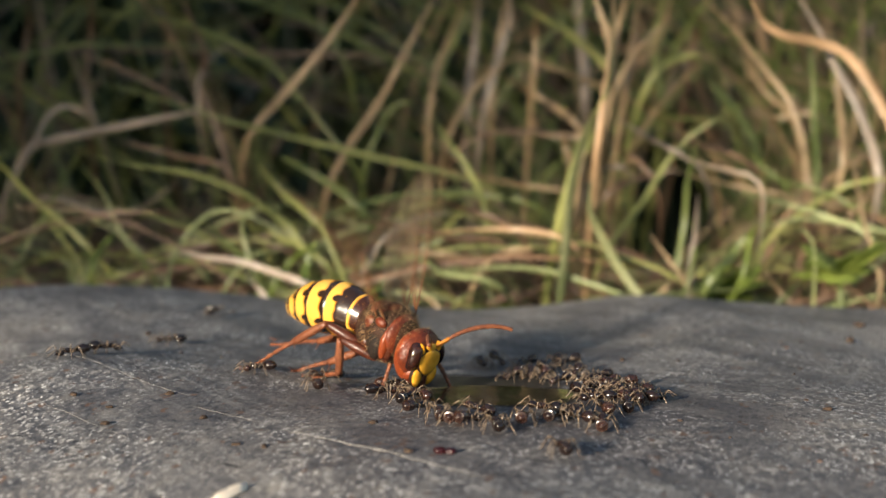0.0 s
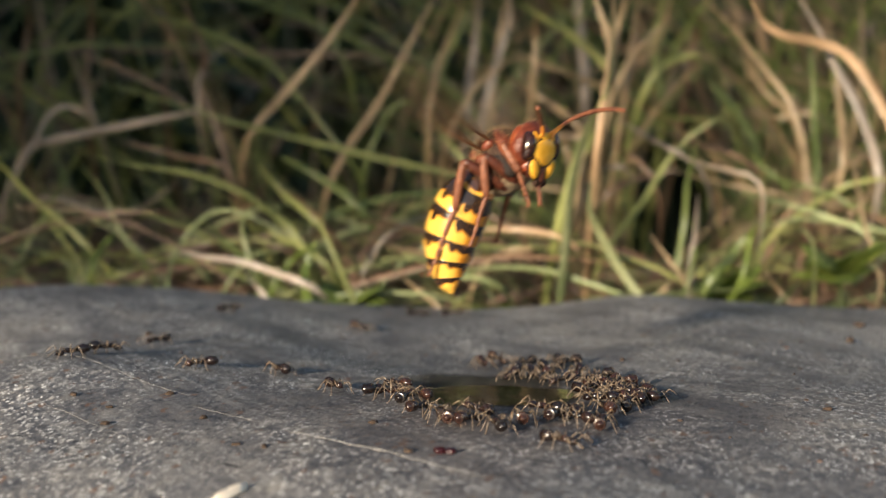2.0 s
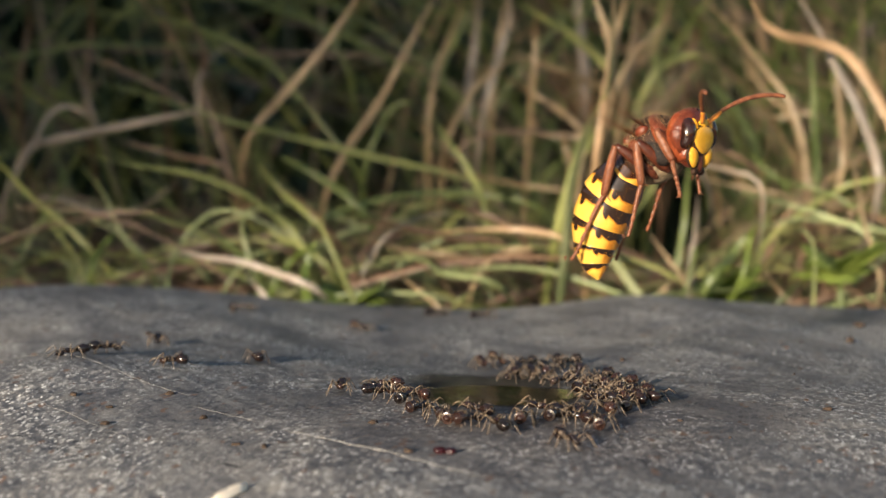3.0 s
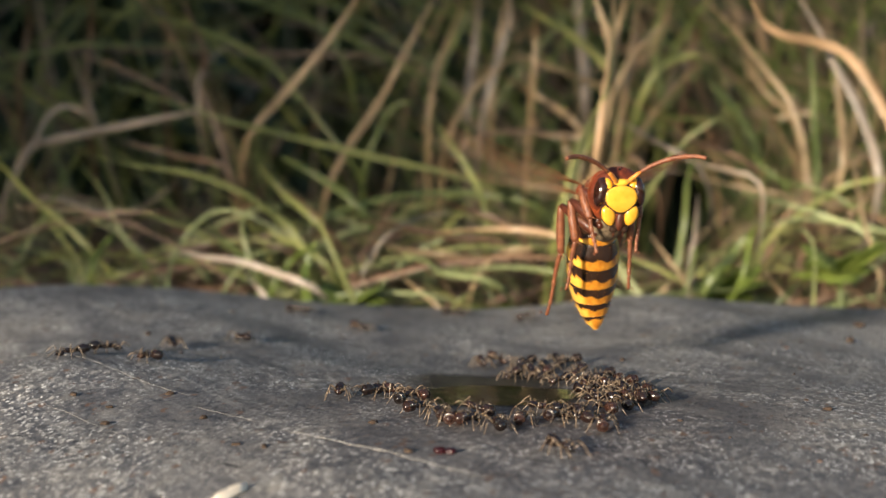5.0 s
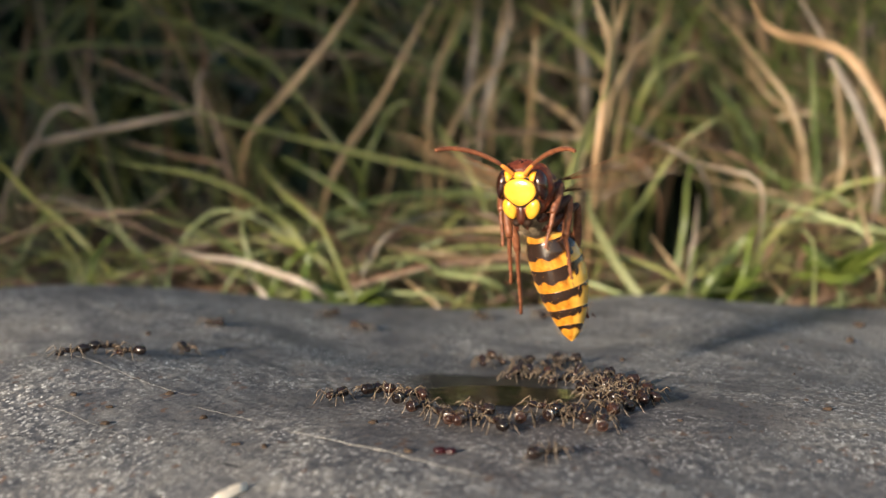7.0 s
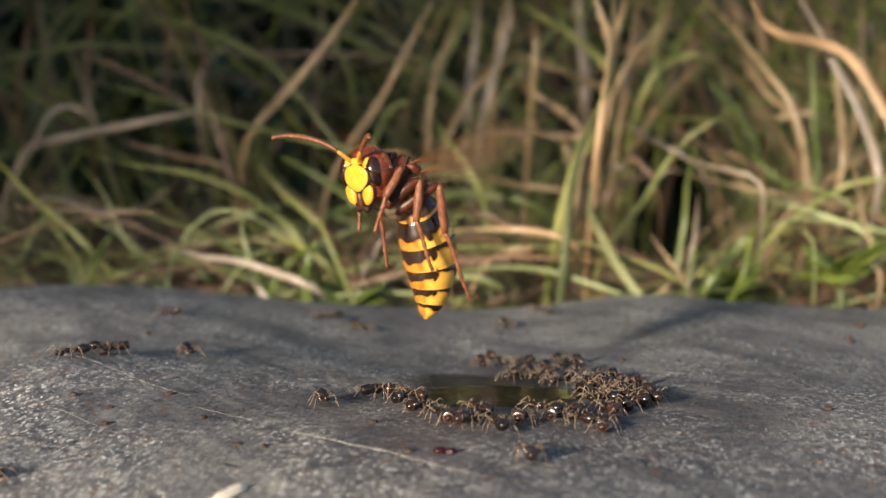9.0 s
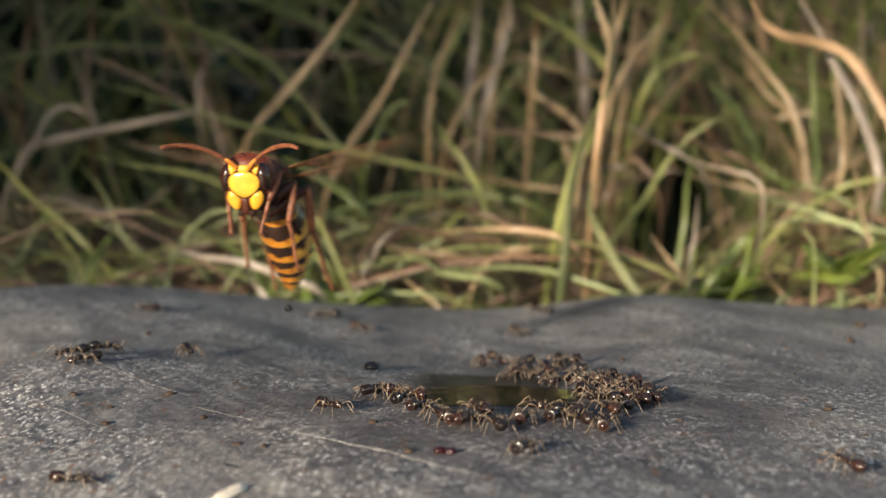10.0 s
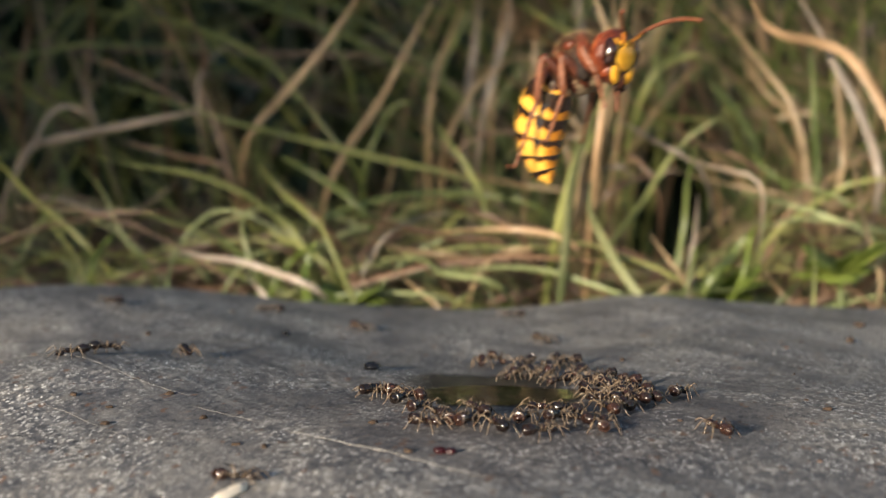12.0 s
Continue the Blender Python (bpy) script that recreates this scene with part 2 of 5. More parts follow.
def surf(x, y):
    """Height of the slab's top, all in mm."""
    c = 4 * math.exp(-((x + 72) / 45) ** 2) + 2.6 * math.exp(-((x - 42) / 20) ** 2) - 2.2
    z = c * smooth(15, 90, y) + 5.0 * math.exp(-((x + 57) / 25) ** 2 - ((y - 9) / 29) ** 2) - 5.6 * smooth(24, 76, -y) * (1 - smooth(-38, 14, x)) - 3.2 * smooth(6, 60, -y) * smooth(-15, 40, x) - 1.5 * math.exp(-((x - 8) / 22) ** 2 - ((y - 6) / 20) ** 2)
    z -= (0.0010 if x < 10 else 0.0008) * (x - 10) ** 2 * (1 - smooth(15, 90, y)) + 1.7 * math.exp(-((x - 2) / 38) ** 2 - ((y - 36) / 27) ** 2)
    z += (0.045 * (1 - smooth(-35, 15, x))) * max(-60, min(15, y))
    d, s = (x + 32) * 0.83 + (y - 53) * 0.56, (x + 32) * 0.56 - (y - 53) * 0.83
    z -= 0.9 * smooth(-4, 12, d) * (1 - smooth(20, 90, d)) * smooth(-60, -25, s) * (1 - smooth(28, 55, s))
    if y > 95:
        z -= ((y - 95) / 9) ** 2
    return z


# seconds; thorax x, y, z in mm; yaw, pitch, roll; head yaw, pitch, roll; abdomen sideways and down from the body, curl
FLIGHT = [
    (0.0, -7.04, 5.34, 6.21, -40, -26, 0, -38, -17, 0, -1, 11, 30),
    (0.5, -7.04, 5.34, 6.35, -40, -26, 0, -38, -17, 0, -1, 12, 30),
    (1.0, -7.40, 5.26, 7.11, -38, -24, 0, -36, -16, 0, -3, 13, 31),
    (1.2, -7.62, 5.12, 8.76, -36, -19, 0, -32, -18, 0, -4, 10, 32),
    (1.4, -7.85, 3.50, 12.68, -26, -5, 0, -39, -14, 0, -6, 9, 44),
    (1.5, -6.71, 4.46, 15.92, -26, 2, 0, -37, -12, 0, 1, 8, 56),
    (1.6, -5.10, 3.34, 19.24, -24, 8, 0, -37, -10, 0, -1, 10, 62),
    (1.8, 1.09, 1.16, 24.88, -22, 20, 0, -39, -6, 0, -5, 7, 64),
    (2.0, 7.54, 2.32, 28.70, -25, 37, 0, -43, -5, 0, 5, 10, 59),
    (2.2, 12.79, 2.47, 30.34, -27, 45, 0, -39, -5, 0, 8, 5, 47),
    (2.5, 19.95, 2.70, 31.71, -30, 41, 0, -41, -4, 0, 6, 9, 53),
    (3.0, 26.47, -2.11, 30.37, -33, 33, 0, -44, -4, 0, 3, 10, 61),
    (3.2, 26.92, -4.04, 29.85, -34, 32, 0, -45, -4, 0, -2, 12, 64),
    (4.8, 21.87, 3.06, 23.17, -68, 38, 0, -76, -6, 0, -11, 6, 51),
    (5.2, 19.21, 2.77, 22.85, -78, 41, 0, -84, -6, 0, -5, 10, 49),
    (5.5, 17.50, 2.20, 22.78, -86, 43, 0, -92, -6, 0, -1, 10, 48),
    (6.0, 16.29, 3.20, 23.52, -93, 46, 0, -95, -6, 0, -3, 18, 46),
    (6.5, 15.62, 2.13, 23.12, -103, 48, 0, -97, -6, 0, -9, 16, 45),
    (7.0, 11.68, 0.06, 23.58, -113, 46, 0, -112, -6, 0, -13, 16, 40),
    (7.2, 9.78, 0.03, 23.73, -118, 43, 0, -114, -6, 0, -6, 15, 42),
    (8.8, -4.08, -1.01, 25.37, -143, 33, 0, -130, -8, 0, 7, 18, 52),
    (9.2, -8.32, 3.64, 26.00, -147, 39, 0, -136, -6, 0, 3, 19, 52),
    (9.5, -14.50, 8.43, 25.58, -150, 31, 0, -140, -6, 0, 18, 12, 53),
    (9.8, -19.67, 8.32, 26.24, -136, 37, 0, -114, -8, 0, 9, 9, 51),
    (10.0, -23.66, 8.87, 24.96, -120, 36, 0, -98, -10, 0, 15, -1, 43),
    (10.2, -29.53, 9.68, 25.29, -101, 38, 0, -74, -9, 0, 7, 2, 43),
    (10.5, -30.32, 10.90, 27.88, -72, 42, 0, -44, -8, 0, -1, 15, 42),
    (10.8, -24.72, 18.53, 27.68, -32, 24, 0, -28, -8, 0, -15, 17, 61),
    (11.0, -18.62, 21.91, 28.26, -23, 14, 0, -29, -9, 0, -22, 23, 67),
    (11.2, -13.93, 25.29, 29.98, -14, 6, 0, -24, -10, 0, -19, 33, 74),
    (11.5, -3.22, 29.00, 32.89, -10, 4, 0, -25, -10, 0, -10, 33, 82),
    (11.7, 5.74, 27.00, 36.01, -21, 14, 0, -29, -7, 0, -7, 31, 79),
    (11.8, 10.55, 24.00, 38.56, -26, 22, 0, -31, -6, 0, -4, 26, 75),
    (12.0, 18.46, 12.00, 41.65, -34, 22, 0, -44, -6, 0, -10, 22, 72),
]

# where the feet stand before the start: x, y and, for a toe held off the stone, z in mm
FEET = {
    "hind_r": (-27.9, 13.0, 0.1),
    "mid_r": (-13.9, 8.0, 0.0),
    "fore_r": (-8.0, 2.5),
    "fore_l": (1.8, 7.3),
    "mid_l": (-16.4, 13.0, 0.5),
    "hind_l": (-25.7, 24.0, 2.6),
}

POOL = (7.4, 2.0)

# ants that stand round the pool: x, y in mm, heading
RING = [
    (5.9, 27.6, -87),
    (8.4, 31.2, -61),
    (10.9, 20.4, -99),
    (9.5, 15.8, -117),
    (12.4, 17.7, -86),
    (14.0, 15.1, -114),
    (16.7, 26.5, -98),
    (18.1, 24.9, -141),
    (15.8, 10.3, -136),
    (18.8, 16.3, -110),
    (19.6, 9.2, -160),
    (21.4, 11.5, -141),
    (21.1, 1.2, 157),
    (23.3, 4.1, 199),
    (23.5, -3.6, 140),
    (24.9, -0.4, 127),
    (24.3, -8.1, 137),
    (21.2, -6.7, 124),
    (21.7, -12.7, 87),
    (19.1, -8.4, 155),
    (18.9, -15.8, 104),
    (18.6, -2.4, 310),
    (17.7, -23.8, 78),
    (14.9, -16.6, 99),
    (15.0, -21.4, 127),
    (12.8, -20.3, 65),
    (11.7, -15.9, 155),
    (8.9, -21.8, 80),
    (5.9, -25.2, 102),
    (3.0, -23.1, 52),
    (4.0, -15.7, 131),
    (1.1, -21.5, 77),
    (-0.4, -18.8, 102),
    (-2.5, -14.1, 52),
    (-4.5, -7.2, 64),
    (-3.4, -5.2, 123),
    (-6.6, -2.7, -2),
    (-7.9, -2.9, 36),
    (22.3, 6.3, -128),
    (23.2, -8.8, 113),
    (22.5, -1.9, 205),
    (19.9, 5.2, -218),
    (12.2, 27.1, -119),
    (15.1, 20.4, -80),
]

# ants that walk: seconds, x, y in mm, heading
WALKERS = [
    [(0.0, -42.2, 36.4, -168), (1.5, -44.0, 36.0, -168), (2.5, -44.0, 36.0, -88), (5.5, -39.7, 30.3, -68), (6.5, -38.1, 26.4, -67), (9.5, -36.6, 22.9, -67), (12.0, -36.7, 21.9, -67)],
    [(0.0, -25.2, 11.3, 174), (1.2, -29.5, 11.6, 194), (2.5, -35.0, 10.2, 158), (5.5, -40.8, 12.5, 143), (6.5, -42.4, 13.7, 148), (9.0, -45.9, 15.9, 228), (9.7, -46.1, 10.5, 221), (10.5, -54.0, 3.8, 196), (12.0, -62.7, 1.2, 196)],
    [(0.0, -15.9, 9.8, -165), (1.2, -17.0, 9.4, -85), (1.8, -14.6, 2.5, -57), (2.5, -13.0, -0.0, -90), (5.5, -12.9, -5.1, -90), (6.5, -13.0, -6.3, -116), (9.5, -14.5, -9.5, -63), (10.5, -10.3, -17.9, -43), (12.0, -1.8, -23.6, -43)],
    [(0.0, -6.3, 4.8, 10), (1.5, -5.7, 5.1, 90), (2.5, -7.0, 4.7, 170), (5.5, -8.5, -2.2, 170), (12.0, -8.2, -2.6, 170)],
    [(0.0, -40.5, 68.1, 80), (1.5, -39.4, 74.0, 68), (2.5, -38.3, 76.8, 13), (5.5, -24.1, 80.1, -33), (6.5, -20.8, 78.0, -95), (9.5, -21.0, 75.0, -175), (10.5, -22.3, 77.3, -183), (12.0, -31.7, 77.9, -183)],
    [(0.0, -15.3, 82.6, 16), (2.5, -2.6, 85.0, 31), (5.5, 3.3, 85.5, -19), (6.5, 6.0, 83.1, -68), (9.5, 12.0, 65.8, -79), (10.5, 13.9, 56.4, -60), (12.0, 16.6, 51.8, -60)],
    [(0.0, -10.2, 87.6, -4), (5.5, 16.3, 78.1, 71), (9.5, 18.9, 85.8, 151), (12.0, 13.2, 83.3, 203)],
    [(0.0, 12.1, -35.4, 97), (1.5, 11.4, -33.4, 17), (2.5, 13.3, -31.5, -63), (5.5, 11.8, -36.1, -63), (6.5, 10.9, -37.5, 17), (9.5, 8.5, -37.3, 91), (10.5, 8.3, -32.1, 37), (12.0, 10.6, -28.6, 37)],
    [(0.0, -64.0, -26.4, -21), (7.0, -58.2, -28.6, -17), (9.0, -47.5, -31.9, -19), (10.5, -32.7, -36.9, -8), (12.0, -20.4, -38.8, -8)],
    [(0.0, 25.3, -7.2, 0), (10.5, 25.6, -7.3, 59), (12.0, 29.8, -3.2, 59)],
    [(0.0, 58.2, -36.0, -137), (8.0, 55.1, -36.7, -175), (10.0, 41.3, -34.9, -249), (12.0, 30.1, -24.4, -249)],
    [(0.0, -16.3, 2.0, 101), (1.5, -18.6, 13.3, 181), (1.8, -20.8, 12.3, 133), (2.5, -24.8, 16.5, 106), (5.5, -33.2, 46.4, 128), (9.0, -47.9, 65.1, 145), (12.0, -59.8, 73.4, 145)],
]

def grass_in_front():
    blade("green", 1.4, (-90.8, 184, 65.7), (-77.5, 186, 63.7), (-64.6, 188, 60.6), (-53.7, 189, 56.2), (-44.9, 189, 50.2), (-38.2, 189, 42.9), (-31.5, 188, 34.6), (-25.8, 186, 27.9))
    blade("yellow_green", 1.7, (-89.4, 163, 46.7), (-74.4, 165, 42.7), (-60.1, 167, 38.3), (-50.9, 168, 35.4), (-38.4, 169, 32.3), (-25.7, 169, 29.1), (-11.9, 169, 25.9), (2.2, 168, 22.8), (8.3, 167, 21.2))
    blade("yellow_green", 1.6, (-82.6, 145, 27.8), (-71.0, 148, 25.2), (-59.5, 151, 23.2), (-50.7, 152, 20.1), (-43.7, 152, 16.1), (-35.6, 152, 10.0), (-30.5, 151, 5.0))
    blade("yellow_green", 1.6, (-101.4, 124, 32.6), (-97.6, 129, 26.1), (-92.1, 132, 18.9), (-85.9, 133, 13.2), (-79.2, 132, 7.0))
    blade("yellow_green", 1.0, (-89.7, 124, 19.2), (-86.6, 129, 12.5), (-82.0, 130, 5.7), (-79.7, 128, 1.2))
    blade("green", 1.3, (-80.1, 134, 31.2), (-86.4, 139, 22.5), (-92.3, 142, 13.6), (-98.8, 143, 2.7), (-100.6, 142, -2.2))
    blade("green", 1.5, (-82.5, 137, 25.9), (-77.5, 138, 19.6), (-73.6, 137, 11.0), (-68.1, 134, 4.5), (-63.4, 129, -0.8))
    blade("dry_grey", 2.4, (-97.9, 162, 30.7), (-88.2, 165, 32.8), (-77.9, 166, 34.9), (-67.1, 165, 37.0), (-58.7, 162, 38.7))
    blade("dry_grey", 1.5, (-103.4, 156, 22.0), (-99.1, 159, 30.2), (-96.7, 162, 36.4), (-93.0, 164, 39.5), (-88.5, 165, 38.0), (-86.5, 165, 34.3), (-86.4, 164, 31.7))
    blade("dry_brown", 2.3, (-70.1, 194, 70.6), (-66.2, 196, 60.7), (-63.8, 198, 52.9), (-66.3, 199, 47.3), (-64.7, 199, 41.6), (-60.0, 198, 31.2), (-57.6, 197, 20.4))
    blade("straw", 1.8, (-58.7, 201, 41.6), (-61.2, 209, 32.4), (-59.6, 209, 19.4))
    blade("dry_grey", 1.5, (-53.6, 199, 58.7), (-61.3, 201, 54.8), (-65.0, 198, 49.5), (-65.2, 193, 45.9))
    blade("straw", 2.7, (-20.7, 178, 68.9), (-27.5, 181, 59.5), (-34.2, 182, 50.9), (-40.7, 181, 43.2), (-46.7, 178, 36.4))
    blade("straw", 2.3, (-1.1, 188, 70.0), (-8.0, 190, 58.0), (-12.6, 190, 49.1), (-18.2, 189, 39.1), (-24.8, 187, 29.6), (-28.5, 184, 22.4))
    blade("straw", 2.4, (5.5, 200, 68.9), (2.4, 203, 60.1), (-1.4, 204, 51.0), (-3.1, 201, 43.3))
    blade("pale_green", 1.1, (-58.7, 117, 0.9), (-57.7, 120, 6.6), (-54.2, 121, 12.0), (-49.7, 122, 15.6), (-44.2, 122, 15.7), (-37.6, 121, 13.0), (-29.3, 119, 9.4))
    blade("pale_green", 0.9, (-41.1, 118, 4.5), (-42.7, 119, 10.3), (-42.9, 118, 14.0), (-40.4, 115, 16.9), (-36.7, 110, 17.0))
    blade("pale_green", 0.9, (-45.2, 116, 1.5), (-42.3, 117, 5.5), (-38.9, 116, 7.4), (-34.7, 111, 8.3))
    blade("pale_straw", 1.8, (-55.2, 114, 8.0), (-50.6, 116, 6.5), (-43.4, 116, 5.6), (-36.0, 114, 3.5), (-30.2, 110, 2.1))
    blade("pale_straw", 1.5, (-40.4, 104, 4.4), (-39.3, 112, 1.0), (-36.9, 112, -2.1))
    blade("pale_straw", 0.9, (-58.6, 104, -0.5), (-54.8, 109, -0.7), (-50.1, 108, -0.3))
    blade("yellow_green", 1.3, (-26.4, 113, 15.7), (-24.4, 114, 10.7), (-21.6, 112, 4.5), (-18.4, 107, -1.6))
    blade("bright_green", 2.4, (-28.3, 110, -2.4), (-29.2, 116, 3.4), (-28.4, 117, 6.8), (-26.7, 116, 10.6))
    blade("bright_green", 1.9, (-34.9, 119, 2.1), (-32.2, 120, 5.7), (-27.8, 113, 9.0))
    blade("yellow_green", 1.6, (-43.4, 117, 20.4), (-38.6, 121, 16.6), (-33.2, 122, 12.0), (-29.3, 119, 6.7))
    blade("yellow_green", 1.9, (-41.7, 123, 12.8), (-37.3, 125, 10.9), (-31.5, 122, 8.7), (-27.3, 117, 6.9))
    blade("pale_green", 1.7, (-21.8, 116, 5.5), (-14.7, 117, 4.1), (-8.3, 117, 6.0), (-3.8, 115, 5.7), (-0.2, 112, 3.3), (6.8, 108, 2.8))
    blade("green", 1.5, (-27.1, 147, 13.4), (-19.4, 151, 16.1), (-10.4, 154, 18.0), (2.1, 155, 19.0), (8.9, 154, 19.1))
    blade("yellow_green", 2.1, (-42.8, 143, 25.8), (-37.6, 144, 19.4), (-31.1, 138, 14.8))
    blade("green", 2.1, (-39.1, 153, 27.7), (-30.7, 154, 23.1), (-22.1, 148, 17.8))
    blade("dry_brown", 1.9, (-19.0, 116, 14.2), (-10.3, 122, 12.9), (2.0, 125, 9.9), (7.2, 125, 9.9))
    blade("straw", 1.9, (-16.4, 116, 10.6), (-7.6, 123, 7.3), (1.9, 123, 6.4))
    blade("dry_grey", 1.0, (-16.1, 124, 5.2), (-13.2, 126, 9.8), (-10.2, 120, 12.1))
    blade("dry_grey", 0.9, (-10.2, 120, 12.1), (-3.9, 128, 14.4), (2.0, 128, 15.3))
    blade("straw", 1.1, (-9.9, 110, 3.9), (-5.6, 114, -0.1), (-1.5, 111, -3.1))
    blade("bright_green", 1.5, (-74.5, 118, 5.6), (-73.8, 124, 8.6), (-71.1, 122, 11.1))
    blade("dry_grey", 1.5, (-94.2, 163, 16.7), (-83.1, 164, 13.4), (-74.3, 163, 14.6), (-64.9, 158, 20.8))
    blade("dry_grey", 1.7, (-101.4, 196, 58.5), (-99.2, 204, 47.5), (-96.2, 204, 38.8))
    blade("dry_brown", 2.2, (-101.1, 223, 73.8), (-102.5, 229, 62.1), (-103.3, 227, 53.4))
    blade("dry_brown", 2.4, (-80.5, 226, 74.0), (-81.2, 234, 60.0), (-82.1, 234, 49.5))
    blade("dry_brown", 2.2, (-120.0, 226, 74.1), (-121.9, 234, 65.0), (-124.5, 234, 53.8))
    blade("dry_brown", 1.6, (-110.0, 202, 58.3), (-97.9, 204, 54.4), (-86.1, 203, 49.8), (-71.4, 198, 42.5))
    blade("dry_brown", 1.5, (-117.4, 231, 58.6), (-80.6, 234, 57.5), (-50.4, 233, 56.9), (-23.2, 229, 56.0))
    blade("green", 1.7, (-105.8, 193, 53.2), (-108.2, 194, 49.3), (-105.3, 193, 44.8), (-98.2, 187, 42.1))
    blade("green", 1.0, (-77.3, 123, 7.3), (-77.8, 124, 2.5), (-75.6, 117, -1.3))
    blade("green", 1.0, (-75.6, 122, 6.9), (-75.0, 122, 2.7), (-72.0, 114, -1.0))
    blade("green", 1.6, (-17.3, 172, 30.7), (-13.6, 174, 38.2), (-8.8, 173, 40.8), (-5.0, 168, 38.4))
    blade("green", 1.9, (-6.5, 199, 48.4), (-3.7, 203, 39.4), (0.9, 204, 31.2), (5.6, 201, 25.5))
    blade("dry_brown", 1.5, (-84.2, 174, 31.2), (-73.6, 175, 29.1), (-65.5, 172, 27.0), (-57.0, 166, 26.0))
    blade("green", 1.5, (-41.3, 198, 68.8), (-35.0, 204, 63.6), (-30.3, 202, 58.9))
    blade("dry_brown", 1.5, (-56.0, 141, 10.7), (-47.6, 144, 8.6), (-38.1, 139, 7.0))
    blade("green", 1.3, (-52.4, 127, 13.5), (-49.1, 129, 9.6), (-43.6, 123, 6.3))
    blade("yellow_green", 1.0, (-95.8, 127, 2.2), (-91.2, 134, 4.5), (-84.2, 133, 6.5))
    blade("straw", 1.8, (34.6, 110, 61.5), (35.4, 113, 55.0), (35.0, 113, 48.9), (33.6, 110, 40.5))
    blade("straw", 1.1, (32.9, 126, 63.2), (34.8, 128, 58.0), (35.9, 123, 52.2))
    blade("straw", 1.1, (40.8, 126, 63.2), (39.2, 130, 57.3), (37.2, 126, 51.5))
    blade("strap_green", 2.8, (34.3, 106, 57.7), (34.5, 108, 49.4), (33.8, 110, 41.4), (30.5, 112, 34.1), (28.2, 112, 28.0), (26.5, 112, 19.2), (25.6, 111, 9.6), (24.5, 110, -1.3))
    blade("straw", 1.0, (35.1, 125, 41.0), (33.3, 125, 35.1), (30.7, 117, 30.6))
    blade("strap_green", 2.2, (30.0, 104, 23.0), (30.1, 107, 16.9), (32.7, 110, 11.5), (36.9, 111, 4.3), (41.7, 110, -2.2))
    blade("dry_grey", 1.6, (32.0, 124, 21.5), (34.3, 125, 24.6), (39.0, 122, 25.3), (40.4, 116, 22.6))
    blade("yellow_green", 1.7, (40.1, 133, 11.3), (45.8, 137, 18.2), (50.8, 139, 25.8), (55.5, 139, 31.5), (62.3, 137, 36.3))
    blade("green", 1.6, (55.7, 127, 31.0), (54.5, 132, 22.1), (54.5, 135, 13.6), (52.8, 133, 4.6))
    blade("pale_straw", 1.1, (51.6, 128, 28.3), (57.5, 129, 25.9), (62.5, 126, 24.6), (65.3, 120, 23.8))
    blade("dry_grey", 1.3, (37.9, 125, 36.0), (42.8, 131, 33.4), (48.7, 132, 30.1), (52.7, 131, 28.2))
    blade("green", 1.0, (66.4, 127, 23.7), (79.2, 130, 21.3), (85.8, 125, 18.9))
    blade("bright_straw", 2.7, (65.8, 125, 63.1), (69.6, 128, 57.0), (74.7, 129, 54.0), (82.3, 130, 52.7), (88.7, 130, 49.9), (93.1, 129, 44.4), (97.4, 127, 35.6))
    blade("dry_grey", 2.3, (79.1, 138, 64.6), (84.7, 139, 56.2), (88.5, 139, 48.6), (93.0, 137, 40.0), (95.1, 134, 32.4), (96.0, 130, 26.4))
    blade("straw", 2.1, (63.0, 169, 67.9), (72.1, 170, 58.7), (79.6, 170, 49.3), (85.6, 168, 40.9), (88.2, 165, 31.6), (88.9, 161, 21.8))
    blade("green", 2.2, (89.2, 163, 55.1), (90.8, 164, 44.9), (91.1, 163, 34.6), (90.3, 157, 27.0))
    blade("green", 3.0, (66.9, 186, 50.2), (73.8, 192, 43.9), (79.5, 195, 37.8), (83.7, 194, 29.9))
    blade("straw", 2.0, (54.3, 183, 37.6), (60.2, 184, 44.7), (65.2, 183, 50.0), (69.0, 177, 53.1))
    blade("dry_brown", 1.8, (15.4, 188, 48.6), (24.7, 194, 42.8), (34.7, 192, 37.2))
    blade("straw", 1.7, (15.6, 192, 51.6), (21.5, 198, 53.7), (30.9, 201, 50.4), (42.8, 200, 45.8))
    blade("straw", 1.8, (2.7, 181, 34.8), (7.7, 187, 43.7), (12.2, 190, 48.2), (17.2, 189, 52.0))
    blade("straw", 1.5, (84.7, 114, 28.8), (87.7, 116, 21.7), (89.4, 117, 13.7), (91.7, 115, 5.7), (91.6, 112, 2.1))
    blade("bright_straw", 1.8, (-1.8, 119, 11.5), (10.9, 122, 12.0), (17.2, 121, 11.8), (23.4, 117, 11.0))
    blade("straw", 2.1, (10.7, 117, 6.0), (14.5, 121, 7.5), (19.3, 117, 8.2))
    blade("dry_brown", 1.9, (-1.8, 120, 18.9), (5.5, 126, 15.9), (11.0, 125, 14.1))
    blade("straw", 1.5, (44.5, 122, 11.1), (49.2, 122, 5.1), (52.1, 115, -0.0))
    blade("straw", 2.5, (47.7, 118, -0.8), (51.4, 124, 0.4), (54.3, 122, 1.9))
    blade("straw", 1.1, (64.3, 109, 8.0), (70.6, 116, 0.3), (73.3, 115, -2.5))
    blade("pale_green", 1.3, (67.5, 119, 12.6), (77.9, 124, 14.1), (87.7, 127, 13.1), (97.6, 125, 11.1))
